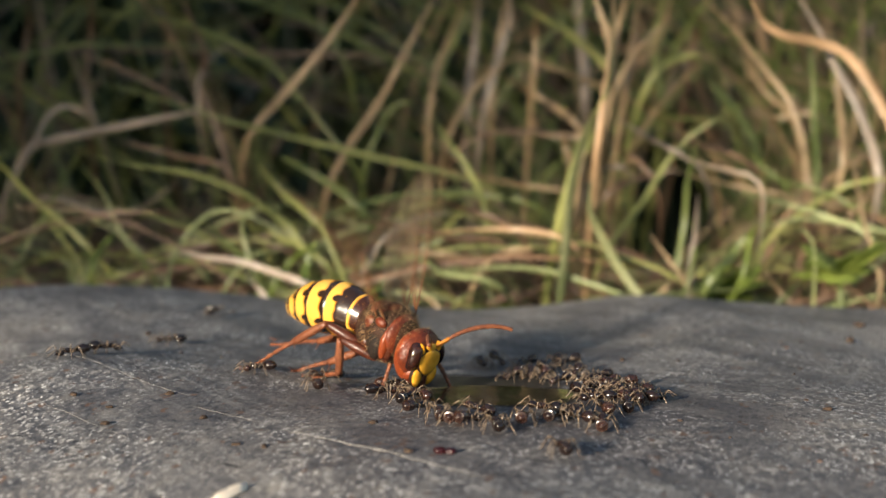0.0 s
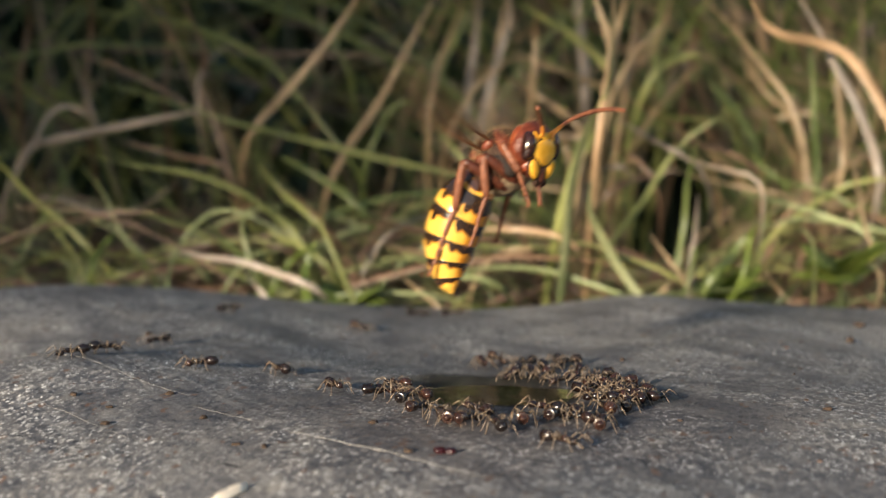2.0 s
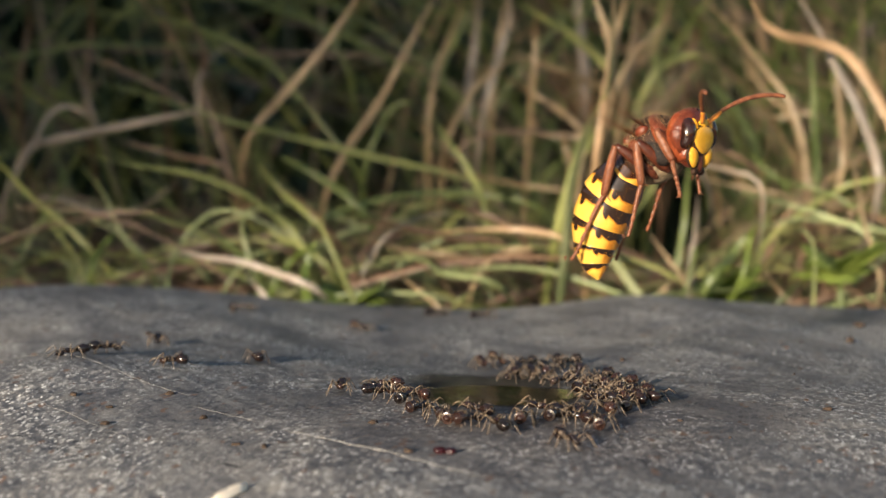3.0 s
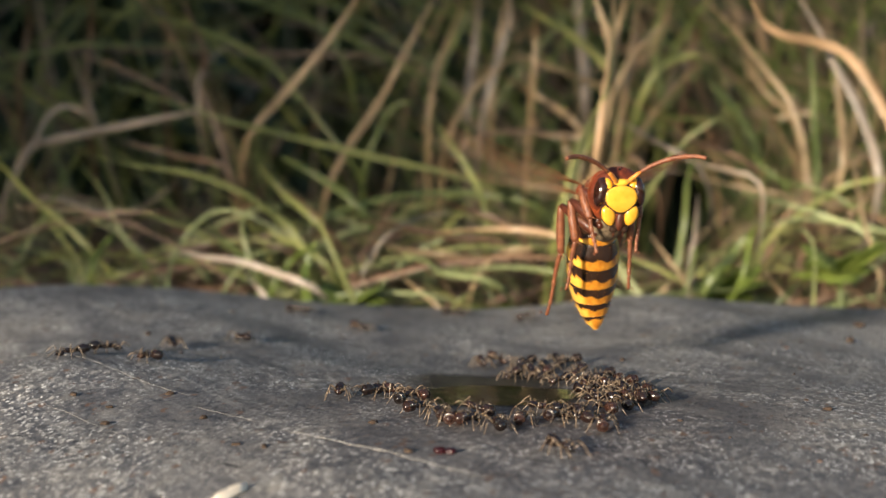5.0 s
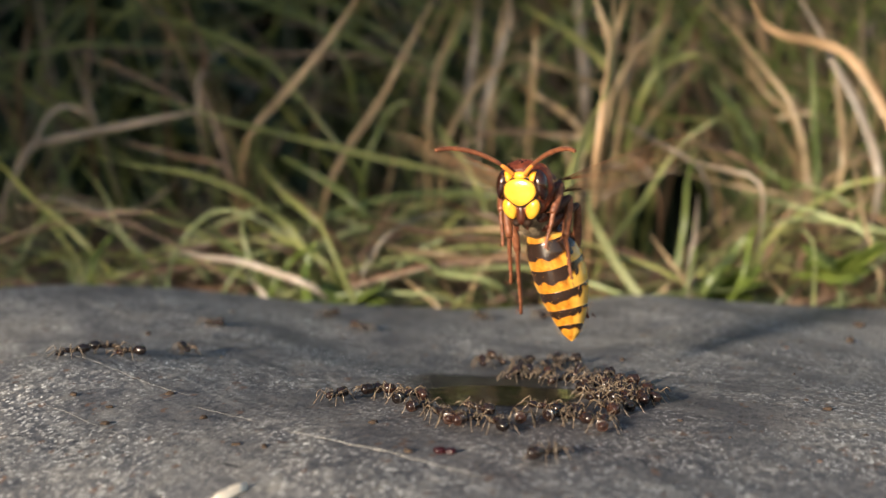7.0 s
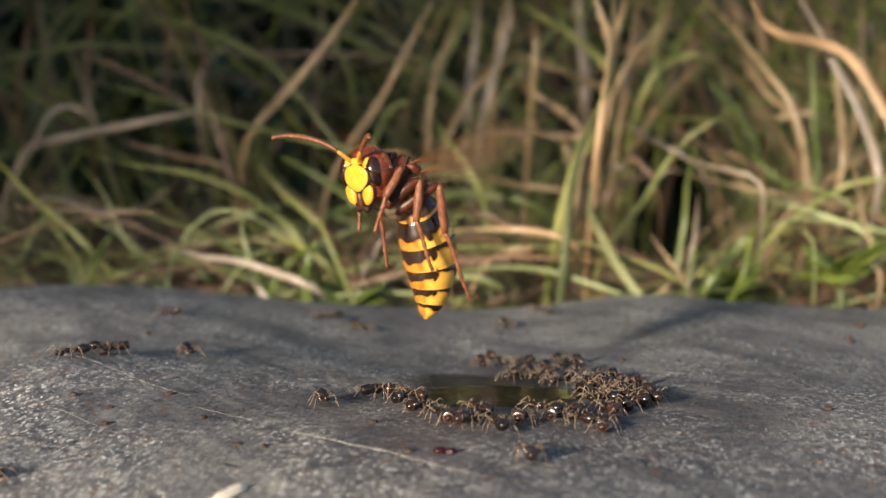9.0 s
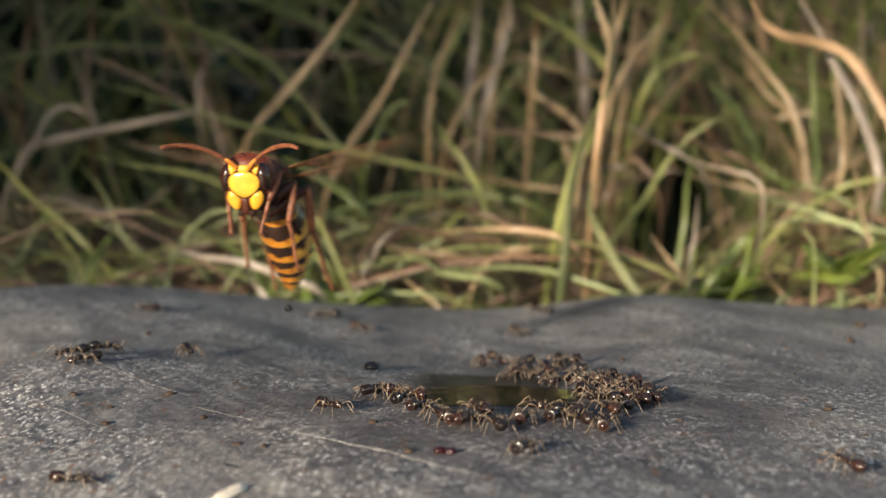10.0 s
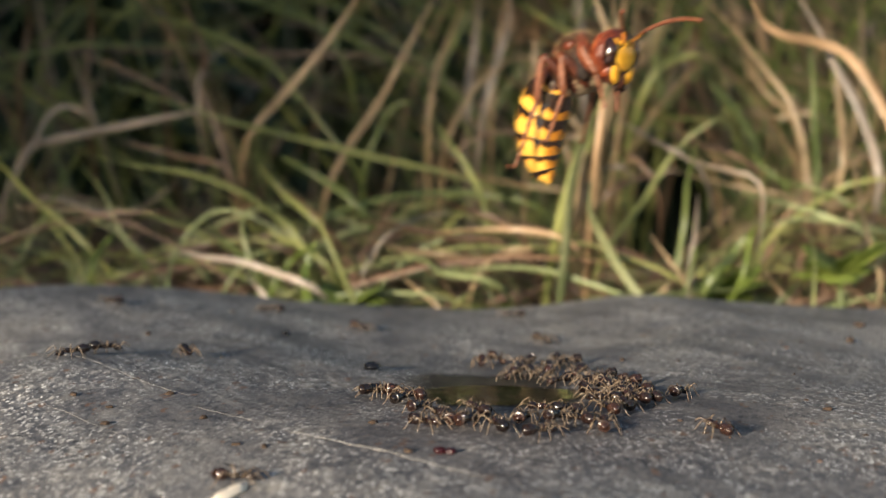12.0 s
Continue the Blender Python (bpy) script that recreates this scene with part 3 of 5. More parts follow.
    blade("yellow_green", 1.4, (79.9, 132, 15.1), (88.5, 133, 20.2), (93.2, 130, 22.2), (97.7, 124, 22.8))
    blade("dry_brown", 1.5, (80.9, 136, 13.9), (86.1, 144, 6.2), (88.3, 144, 0.7))
    blade("yellow_green", 1.7, (-1.9, 144, 35.4), (3.9, 145, 27.6), (7.8, 142, 20.9), (9.1, 136, 17.3))
    blade("dry_brown", 1.3, (9.2, 161, 32.4), (17.6, 164, 33.6), (26.8, 163, 32.6), (34.1, 159, 32.4))
    blade("straw", 1.3, (-2.0, 159, 23.9), (8.3, 163, 22.3), (18.7, 164, 20.2), (27.8, 161, 19.2))
    blade("green", 1.2, (17.7, 146, 17.8), (23.2, 154, 15.5), (27.7, 154, 12.4))
    blade("green", 1.4, (-2.0, 151, 18.4), (8.1, 154, 18.0), (17.8, 149, 17.2))
    blade("dry_brown", 1.4, (48.9, 146, 34.0), (59.2, 154, 31.0), (70.3, 154, 27.3))
    blade("straw", 1.0, (51.4, 140, 24.8), (62.4, 144, 21.8), (78.2, 141, 18.8))
    blade("pale_green", 1.1, (63.4, 126, 20.0), (74.1, 128, 17.6), (83.2, 127, 14.9), (89.3, 122, 12.4))
    blade("green", 2.5, (8.9, 217, 73.0), (4.8, 219, 62.6), (-1.2, 214, 50.5))
    blade("straw", 2.1, (18.7, 223, 73.7), (15.8, 224, 59.4), (14.6, 217, 51.3))
    blade("dry_grey", 2.2, (39.1, 229, 74.3), (39.9, 229, 62.2), (40.0, 221, 50.9))
    blade("dry_brown", 1.9, (55.0, 203, 65.9), (53.0, 204, 56.9), (50.9, 197, 50.8))
    blade("straw", 2.1, (60.8, 193, 70.5), (57.9, 199, 57.6), (50.7, 197, 49.4))
    blade("dry_brown", 2.1, (67.5, 186, 64.3), (67.0, 194, 58.4), (66.3, 195, 52.9))
    blade("straw", 2.1, (104.5, 173, 68.3), (105.3, 174, 60.0), (103.6, 167, 50.7))
    blade("straw", 2.1, (93.0, 154, 47.5), (94.1, 154, 41.5), (93.2, 146, 30.5))
    blade("green", 1.7, (21.6, 201, 67.9), (33.8, 209, 60.7), (43.2, 210, 55.5))
    blade("straw", 1.9, (75.1, 170, 38.4), (84.0, 174, 36.9), (90.0, 170, 38.1))
    blade("straw", 1.9, (76.2, 176, 51.8), (83.0, 179, 42.9), (86.2, 174, 39.5))
    blade("dry_brown", 1.6, (59.5, 172, 24.2), (51.2, 174, 22.0), (44.0, 168, 20.1))
    blade("dry_brown", 1.7, (42.0, 169, 31.6), (46.9, 174, 27.3), (49.7, 171, 25.2))
    blade("yellow_green", 1.2, (5.3, 112, -1.1), (9.9, 119, -0.5), (13.5, 118, -0.8))
    blade("pale_green", 1.5, (-3.5, 110, 3.1), (5.3, 113, 3.8), (13.3, 114, 4.5), (22.2, 114, 3.6), (29.1, 112, 1.6), (35.0, 110, -0.1))
    blade("bright_green", 1.5, (63.7, 113, 6.4), (64.9, 116, 10.1), (65.1, 111, 13.5))
    blade("bright_green", 2.7, (56.0, 114, -0.4), (58.6, 114, 3.2), (59.5, 106, 5.7))
    blade("green", 2.6, (57.7, 112, 4.2), (62.4, 120, 7.1), (65.1, 120, 10.8))
    blade("green", 1.2, (53.7, 122, 14.3), (54.6, 122, 8.8), (52.3, 114, 4.1))
    blade("dry_grey", 1.8, (52.7, 118, 0.1), (53.7, 121, 5.2), (54.5, 121, 12.5), (54.2, 118, 19.9))
    blade("green", 1.6, (98.1, 167, 31.6), (105.5, 174, 29.4), (112.7, 173, 27.9))
    blade("straw", 1.3, (86.7, 143, 17.0), (91.0, 145, 15.9), (95.2, 142, 18.0), (101.0, 137, 21.1))
    blade("dry_brown", 1.6, (90.4, 178, 33.7), (98.6, 184, 31.6), (104.7, 182, 30.0))
    blade("green", 1.2, (66.4, 136, 31.5), (72.1, 144, 26.7), (77.1, 144, 22.8))
    blade("green", 1.1, (72.9, 111, -0.0), (77.8, 116, 2.1), (82.3, 113, 3.2))
    blade("pale_green", 0.9, (43.1, 105, -0.3), (54.7, 112, -0.2), (63.2, 111, 0.1))
    blade("bright_straw", 2.0, (34.9, 113, 54.9), (35.2, 114, 51.5), (34.7, 114, 47.4), (34.0, 112, 43.2), (32.9, 109, 38.5))
    blade("yellow_green", 3.5, (33.3, 108, 40.8), (31.9, 112, 36.2), (30.6, 115, 32.2), (29.1, 116, 28.0), (27.2, 116, 22.7))
    blade("straw", 2.2, (32.1, 123, 63.5), (33.7, 124, 58.8), (35.0, 122, 54.4), (35.4, 117, 49.9))
    blade("straw", 1.9, (38.7, 119, 63.1), (38.5, 123, 59.3), (37.7, 124, 55.2), (36.6, 123, 50.3))
    blade("straw", 2.3, (49.2, 173, 68.4), (48.5, 174, 60.7), (47.2, 172, 54.2), (45.7, 167, 48.4))
    blade("straw", 2.5, (53.4, 167, 59.4), (50.5, 168, 55.4), (47.1, 167, 51.8), (43.6, 163, 46.8))
    blade("yellow_green", 2.6, (19.8, 196, 67.8), (26.1, 200, 64.8), (33.3, 203, 60.9), (40.4, 204, 55.6), (45.0, 204, 51.0))
    blade("dry_grey", 3.5, (38.0, 217, 73.1), (38.9, 218, 64.5), (39.6, 217, 55.7), (39.9, 213, 49.1))
    blade("dry_grey", 3.1, (18.1, 199, 71.1), (17.8, 202, 63.1), (15.6, 203, 55.6), (12.9, 201, 46.3))
    blade("dry_grey", 2.9, (10.5, 215, 72.1), (9.4, 218, 62.9), (8.3, 218, 53.3), (7.3, 215, 45.3))
    blade("straw", 2.0, (15.0, 170, 32.7), (22.2, 173, 33.1), (28.6, 173, 32.4), (34.7, 170, 32.0))
    blade("straw", 2.3, (29.8, 168, 33.5), (30.9, 171, 29.3), (32.1, 168, 24.0))
    blade("yellow_green", 3.5, (61.6, 212, 72.6), (60.3, 213, 64.1), (59.3, 212, 56.1), (60.3, 208, 46.6))
    blade("straw", 2.3, (23.1, 177, 63.8), (23.9, 183, 58.6), (23.5, 183, 51.3))
    blade("straw", 2.1, (18.2, 193, 47.5), (23.5, 194, 43.8), (28.6, 192, 40.7), (34.2, 187, 36.2))
    blade("yellow_green", 2.4, (59.2, 187, 51.6), (63.8, 188, 53.1), (68.0, 183, 53.1))


# where small things lie: x, y in mm
SPOTS = {
    "berry": (-0.3, -34.3),
    "berry_end": (0.8, -34.7),
    "husk": (-20.7, -42.3),
    "rest_a": (-50.7, 12.0),
    "rest_b": (-47.5, 19.3),
    "rest_c": (-14.2, 63.6),
    "drop": (-10.2, 20.3),
    "drop_small": (-9.7, 23.7),
    "drop_far": (-26.2, 53.5),
    "dirt_a": (-39.3, -15.7),
    "dirt_b": (-27.9, -15.2),
    "dirt_c": (-19.2, -27.7),
    "dirt_d": (-3.6, -33.9),
    "dirt_e": (-7.9, -19.6),
    "dirt_f": (67.9, 53.4),
    "dirt_g": (74.4, 70.0),
    "dirt_h": (46.2, -10.4),
    "dirt_i": (-48.2, 49.0),
    "dirt_j": (26.5, 27.9),
    "dirt_k": (-45.6, -5.7),
    "dirt_l": (-34.0, -4.4),
    "line_a": (-17.7, -20.9),
    "line_b": (-5.5, -33.0),
    "line_c": (4.1, -43.4),
    "line_d": (-68.6, 37.1),
    "line_e": (-46.3, 5.2),
    "line_f": (-30.7, -5.2),
    "line_g": (-30.3, -9.5),
    "line_h": (-25.7, -12.8),
    "line_i": (-20.4, -17.8),
    "line_j": (-67.1, 78.0),
    "line_k": (-60.2, 71.0),
    "line_l": (-51.7, 59.9),
    "line_m": (-55.8, -2.3),
    "line_n": (-45.2, -9.7),
    "line_o": (-32.5, -24.4),
}



# ---- the ground and the slab ----
def ground_sheet():
    bm = bmesh.new()
    rings = [0, 60, 120, 180, 240, 320, 420, 600, 900, 1500, 3000, 8000, 30000, 200000, 2000000]
    n = 48
    last = None
    centre = bm.verts.new((0, 0, -34))
    for r in rings[1:]:
        ring = [bm.verts.new((r * math.cos(k * math.tau / n), r * math.sin(k * math.tau / n),
                              -34 + 5 * noise.noise((r * math.cos(k) * 0.01, r * math.sin(k) * 0.01, 3)) * (1 if r > 300 else 0))) for k in range(n)]
        for k in range(n):
            if last:
                bm.faces.new((last[k], ring[k], ring[(k + 1) % n], last[(k + 1) % n]))
            else:
                bm.faces.new((centre, ring[k], ring[(k + 1) % n]))
        last = ring
    ob = part("ground", scaled(bm), "soil")
    tagged(ob, "dark bare soil under matted grass", "ground", kind="structure")


def steps(lo, hi, fine_lo, fine_hi, fine, coarse):
    out, v = [], lo
    while v < hi:
        out.append(v)
        v += fine if fine_lo <= v < fine_hi else coarse
    return out + [hi]


def top(x, y):
    """The slab's true top with its unevenness, mm."""
    z = surf(x, y) + 0.30 * noise.fractal((x * 0.045, y * 0.045, 1.0), 1.0, 2.0, 4) + 0.10 * noise.noise((x * 0.22, y * 0.5, 5.0))
    return z + 0.08 * noise.noise((x * 0.45, y * 0.45, 8.0)) + 0.03 * noise.noise((x * 0.95, y * 0.8, 11.0))


def stone_slab():
    bm = bmesh.new()
    dark_patch = bm.verts.layers.float.new("dark_patch")
    xs = steps(-330, 330, -115, 115, 0.9, 8)
    ys = steps(-330, 128, -62, 110, 0.8, 7)
    grid = []
    for y in ys:
        row = []
        for x in xs:
            z = top(x, y)
            e = max(0, abs(x) - 300, -y - 300)
            z -= (e / 9) ** 2
            v = bm.verts.new((x, y, max(z, -30)))
            ragged = 1 + 0.35 * noise.fractal((x * 0.05, y * 0.05, 9.0), 1.0, 2.0, 3)
            v[dark_patch] = math.exp(-(((x - 13) / 36) ** 2 + ((y + 12) / 30) ** 2) * ragged ** 2) * (0.85 + 0.3 * noise.noise((x * 0.11, y * 0.16, 2.0)))
            row.append(v)
        grid.append(row)
    for r0, r1 in zip(grid, grid[1:]):
        for a, b, c, d in zip(r0, r0[1:], r1[1:], r1):
            bm.faces.new((a, b, c, d))
    edge = [e for e in bm.edges if e.is_boundary]
    made = bmesh.ops.extrude_edge_only(bm, edges=edge)["geom"]
    low = [v for v in made if isinstance(v, bmesh.types.BMVert)]
    for v in low:
        v.co.z = -37
    bmesh.ops.contextual_create(bm, geom=[e for e in bm.edges if e.is_boundary])
    slab = part("stone_slab", scaled(bm), "stone")
    tagged(slab, "weathered dark grey stone slab with worn hollows and scratches", "stone slab")
    rng = random.Random(4)
    at = SPOTS
    lines = [(at["line_a"], at["line_b"], at["line_c"], 0.14), (at["line_d"], at["line_e"], at["line_f"], 0.07), (at["line_g"], at["line_h"], at["line_i"], 0.06),
             (at["line_j"], at["line_k"], at["line_l"], 0.10), (at["line_m"], at["line_n"], at["line_o"], 0.05)]
    for p0, p1, p2, w in lines:
        bm = bmesh.new()
        c = bezier([(*p0, 0), (*p1, 0), (*p2, 0)], 26)
        pts, rad = [], []
        for i, q in enumerate(c):
            x, y = q.x + rng.uniform(-0.12, 0.12), q.y + rng.uniform(-0.12, 0.12)
            z = top(x, y) + 0.015
            pts.append((x, y, z))
            rad.append(0.62 * w * (0.25 + 0.75 * math.sin(math.pi * (i + 0.6) / 27.2)) * rng.uniform(0.35, 1.2))
        tube(bm, pts, rad, 5)
        part("scratch", scaled(bm), "scratch", slab, "pale scratch line")
    return slab


def liquid_pool():
    bm = bmesh.new()
    cover = bm.verts.layers.float.new("cover")
    cx, cy = POOL
    level = max(top(cx + 9, cy - 3), top(cx - 9, cy - 3), top(cx, cy - 9), top(cx, cy + 3)) + 0.15
    n, last = 72, None
    mid = bm.verts.new((cx - 0.4, cy - 3.4, level))
    mid[cover] = 1.0
    for i in range(1, 13):
        f = i / 12
        ring = []
        for k in range(n):
            a = k * math.tau / n
            w = 1 + 0.06 * math.sin(3 * a + 1) + 0.05 * math.sin(5 * a) + 0.03 * math.sin(9 * a + 2)
            x, y = cx - 0.4 + 12.8 * f * w * math.cos(a), cy - 3.4 + 8.2 * f * w * math.sin(a)
            ring.append(bm.verts.new((x, y, level - (0.0 if f < 0.9 else 0.6 * ((f - 0.9) / 0.1) ** 2))))
        for v in ring:
            v[cover] = 1.0 - smooth(0.72, 0.99, f)
        for k in range(n):
            if last:
                bm.faces.new((last[k], ring[k], ring[(k + 1) % n], last[(k + 1) % n]))
            else:
                bm.faces.new((mid, ring[k], ring[(k + 1) % n]))
        last = ring
    low = [bm.verts.new((v.co.x, v.co.y, v.co.z - 1.6)) for v in last]
    for k in range(n):
        bm.faces.new((last[k], low[k], low[(k + 1) % n], last[(k + 1) % n]))
    bm.faces.new(low[::-1])
    ob = part("liquid_pool", scaled(bm), "pool")
    bm = bmesh.new()
    cover = bm.verts.layers.float.new("cover")
    last = None
    for i in range(14):
        row = []
        for k in range(25):
            u, q = k / 12 - 1, i / 13 * 2 - 1
            x = cx - 1.5 + 13.5 * u * math.sqrt(max(0.0, 1 - 0.5 * q * q)) + 0.8 * noise.noise((u * 2, q * 2, 4))
            y = cy + 9.5 + 11.0 * q * math.sqrt(max(0.0, 1 - 0.5 * u * u)) + 0.8 * noise.noise((u * 2, q * 2, 7))
            edge = max(abs(u), abs(q))
            v = bm.verts.new((x, y, top(x, y) + 0.12))
            v[cover] = 0.92 * (1.0 - smooth(0.30, 0.98, edge))
            row.append(v)
        if last:
            for k in range(24):
                bm.faces.new((last[k], last[k + 1], row[k + 1], row[k]))
        last = row
    part("wet_film", scaled(bm), "film", ob, "thin dark wet film behind the pool")
    tagged(ob, "shallow olive pool of sweet liquid in a hollow of the stone", "puddle")


# ---- grass ----
def ribbon(bm, pts, width, fold=0.25, twist=0.0, base=0.75, side=None, full=0.25):
    """A folded blade along pts, narrow at its root, at full width from there on, pointed at its end."""
    n = len(pts) - 1
    last = None
    side0 = side or Vector((1, 0, 0))
    for i, p in enumerate(pts):
        t = i / n
        d = (pts[min(i + 1, n)] - pts[max(i - 1, 0)]).normalized()
        s = (side0 - d * side0.dot(d))
        s = s.normalized() if s.length > 0.05 else d.orthogonal().normalized()
        up = d.cross(s)
        a = twist * t
        s, up = s * math.cos(a) + up * math.sin(a), up * math.cos(a) - s * math.sin(a)
        w = width * 0.5 * (base + (1 - base) * min(1, t / full)) * (1 - t ** 5) + width * 0.03
        row = [bm.verts.new(p - s * w), bm.verts.new(p + up * w * fold * 2), bm.verts.new(p + s * w)]
        if last:
            bm.faces.new((last[0], last[1], row[1], row[0]))
            bm.faces.new((last[1], last[2], row[2], row[1]))
        last = row


BLADE_LABEL = {
    "strap_green": ("grass_blade", "broad grey-green strap blade of grass bending over"),
    "pale_green": ("grass_blade", "thin pale green blade of grass curling over"),
    "yellow_green": ("grass_blade", "yellow-green blade of grass leaning among others"),
    "green": ("grass_blade", "green blade of grass leaning through the tangle"),
    "bright_green": ("grass_blade", "bright sunlit green leaf beside the stone"),
    "straw": ("dry_stalk", "tan dry grass stalk bent by wind"),
    "bright_straw": ("dry_stalk", "broad orange-tan dry leaf curving over"),
    "pale_straw": ("dry_stalk", "pale bleached dry grass leaf lying by the stone"),
    "dry_brown": ("dry_stalk", "brown withered grass leaf in the tangle"),
    "dry_grey": ("dry_stalk", "greyish withered grass leaf, curled"),
}
_count = [0]


def spline(q, n):
    """A smooth curve through the points."""
    out = []
    for i in range(len(q) - 1):
        p0, p1, p2, p3 = q[max(0, i - 1)], q[i], q[i + 1], q[min(len(q) - 1, i + 2)]
        for k in range(n):
            f = k / n
            out.append(0.5 * ((2 * p1) + (p2 - p0) * f + (2 * p0 - 5 * p1 + 4 * p2 - p3) * f * f + (3 * p1 - p0 - 3 * p2 + p3) * f ** 3))
    return out + [q[-1].copy()]


def blade(mat, width, *pts):
    """One grass blade of its own, rooted in the soil behind the slab under its lower end."""
    _count[0] += 1
    rng = random.Random(_count[0])
    q = [Vector(p) for p in pts]
    path = spline(q, 5)
    if q[0].z > q[-1].z:
        path = path[::-1]
    low = path[0]
    back = (path[0] - path[2]).normalized()
    root = Vector((low.x + back.x * 14 + rng.uniform(-4, 4), max(low.y, 122) + rng.uniform(30, 70), -35))
    stem = bezier([root, root.lerp(low, 0.35) + Vector((0, 8, 0)), low + back * min(18, 4 + 0.3 * (low.z + 35)), low], 9)[:-1]
    bm = bmesh.new()
    run = (path[-1] - path[0]).normalized()
    side = run.cross(Vector((0, 1, 0)))
    side = side if side.length > 0.1 else Vector((1, 0, 0.2))
    side = side.normalized() + Vector((0, rng.uniform(-0.5, 0.5), 0))
    ribbon(bm, stem + path, width * 0.82, rng.uniform(0.15, 0.4), rng.uniform(-0.7, 0.7), 0.25, side.normalized(), (len(stem) + 2) / (len(stem) + len(path)))
    name, label = BLADE_LABEL[mat]
    ob = part(name, scaled(bm), mat)
    tagged(ob, label, "grass" if name == "grass_blade" else "dry grass", "blades behind the stone")


def grass_stuff(name, mat, count, seed, near, far, lean, tall, width, label, left=1.0, steps_along=9):
    """A stand of many blades from near to far behind the slab; left thins it out on that side."""
    rng = random.Random(seed)
    bm = bmesh.new()
    made = 0
    while made < count:
        y = near + (far - near) * rng.random() ** 1.25
        half = 0.42 * (y + 172) + 60
        x = rng.uniform(-half, half)
        if rng.random() > left + (1 - left) * smooth(0.0, 0.42, x / half):
            continue
        h = rng.uniform(*tall)
        a = rng.uniform(0, math.tau)
        l = rng.uniform(*lean)
        p0 = Vector((x, y, -36))
        p3 = p0 + Vector((math.cos(a) * l * h, math.sin(a) * l * h * 0.45, h * (1 - 0.35 * l)))
        p1 = p0 + Vector((math.cos(a) * l * h * 0.1, 0, h * 0.5))
        p2 = p0.lerp(p3, 0.7) + Vector((rng.uniform(-0.1, 0.1) * h, 0, h * 0.28 * l))
        side = Vector((1, rng.uniform(-0.6, 0.6), rng.uniform(-0.3, 0.3)))
        pts = bezier([p0, p1, p2, p3], steps_along)
        for p in pts:
            p.y = max(p.y, 112 if p.z < 2 else 104)
        # a gap in the tangle stays open
        if tall[1] < 400 and any(0.146 < p.x / (p.y + 172) < 0.197 and -0.086 < (p.z - 31) / (p.y + 172) < -0.026 for p in pts):
            continue
        made += 1
        ribbon(bm, pts, rng.uniform(*width), 0.3, rng.uniform(-1, 1), 0.6, side.normalized())
    ob = part(name, scaled(bm), mat)
    tagged(ob, label, "grass", kind="stuff")


def meadow(count, seed):
    """The meadow round the slab, beyond the view; a tall dense stand on the left, added unseen, shades the grass
    behind.
    """
    rng = random.Random(seed)
    bm = bmesh.new()
    made = 0
    while made < count:
        x, y = rng.uniform(-2600, 2600), rng.uniform(-2600, 3000)
        across = y * 0.578 - x * 0.816
        shade_stand = made < count * 0.42
        if shade_stand:
            x, across = rng.uniform(-1500, -900), rng.uniform(276, 1750)
            y = (across + x * 0.816) / 0.578
            h = rng.uniform(620, 980)
        else:
            h = rng.uniform(60, 220)
            if -430 < across < 240 and x * 0.578 + y * 0.816 < 100:
                h *= 0.25
            if max(abs(x), abs(y + 100)) < 420 or (abs(x) < 0.42 * (y + 172) + 120 and y > 0):
                continue
        made += 1
        a, l = rng.uniform(0, math.tau), rng.uniform(0.0, 0.8)
        p0 = Vector((x, y, -36))
        p3 = p0 + Vector((math.cos(a) * l * h, math.sin(a) * l * h, h * (1 - 0.3 * l)))
        pts = bezier([p0, p0 + Vector((0, 0, h * 0.6)), p3], 4)
        ribbon(bm, pts, rng.uniform(8, 16) * (1.6 if shade_stand else 0.7), 0.3, 0.3, 0.6, Vector((rng.uniform(-1, 1), rng.uniform(-1, 1), 0)).normalized())
    ob = part("meadow_grass", scaled(bm), "green")
    tagged(ob, "rough green meadow grass round the stone, with a tall unseen stand added for shade", "grass", kind="stuff")


def leafy_plant(x, y, z, size, seed, label):
    """A small herb with a few broad leaves."""
    rng = random.Random(seed)
    root = new("weed", None)
    root.location = (x * MM, y * MM, -0.035)
    tagged(root, label, "plant")
    bm = bmesh.new()
    crown = Vector((0, 0, z + 35))
    tube(bm, bezier([(0, 0, 0), (2, 0, (z + 35) * 0.5), crown], 6), [1.0, 1.0, 0.95, 0.9, 0.85, 0.8, 0.7], 6)
    part("stem", scaled(bm), "green", root)
    for k in range(9):
        a = k * 0.72 + rng.uniform(-0.3, 0.3)
        d = Vector((math.cos(a), math.sin(a) * 0.6, rng.uniform(-0.1, 0.75)))
        bm = bmesh.new()
        pts = bezier([crown, crown + d * size * 0.5 + Vector((0, 0, size * 0.2)), crown + d * size], 8)
        last = None
        s = d.cross(Vector((0, 0, 1))).normalized()
        for i, p in enumerate(pts):
            w = size * 0.40 * math.sin(math.pi * min(0.97, 0.06 + 0.94 * i / 8)) ** 0.8
            sag = Vector((0, 0, -w * 0.25))
            row = [bm.verts.new(p - s * w + sag), bm.verts.new(p - s * w * 0.5 + Vector((0, 0, w * 0.1))), bm.verts.new(p), bm.verts.new(p + s * w * 0.5 + Vector((0, 0, w * 0.1))), bm.verts.new(p + s * w + sag)]
            if last:
                for j in range(4):
                    bm.faces.new((last[j], last[j + 1], row[j + 1], row[j]))
            last = row
        part("leaf", scaled(bm), "bright_green", root)


# ---- the hornet ----
SEGMENT = [0.0, 0.155, 0.37, 0.57, 0.74, 0.875, 1.0]
ABDOMEN = 17.2
BULK, SKULL = 1.12, 1.17


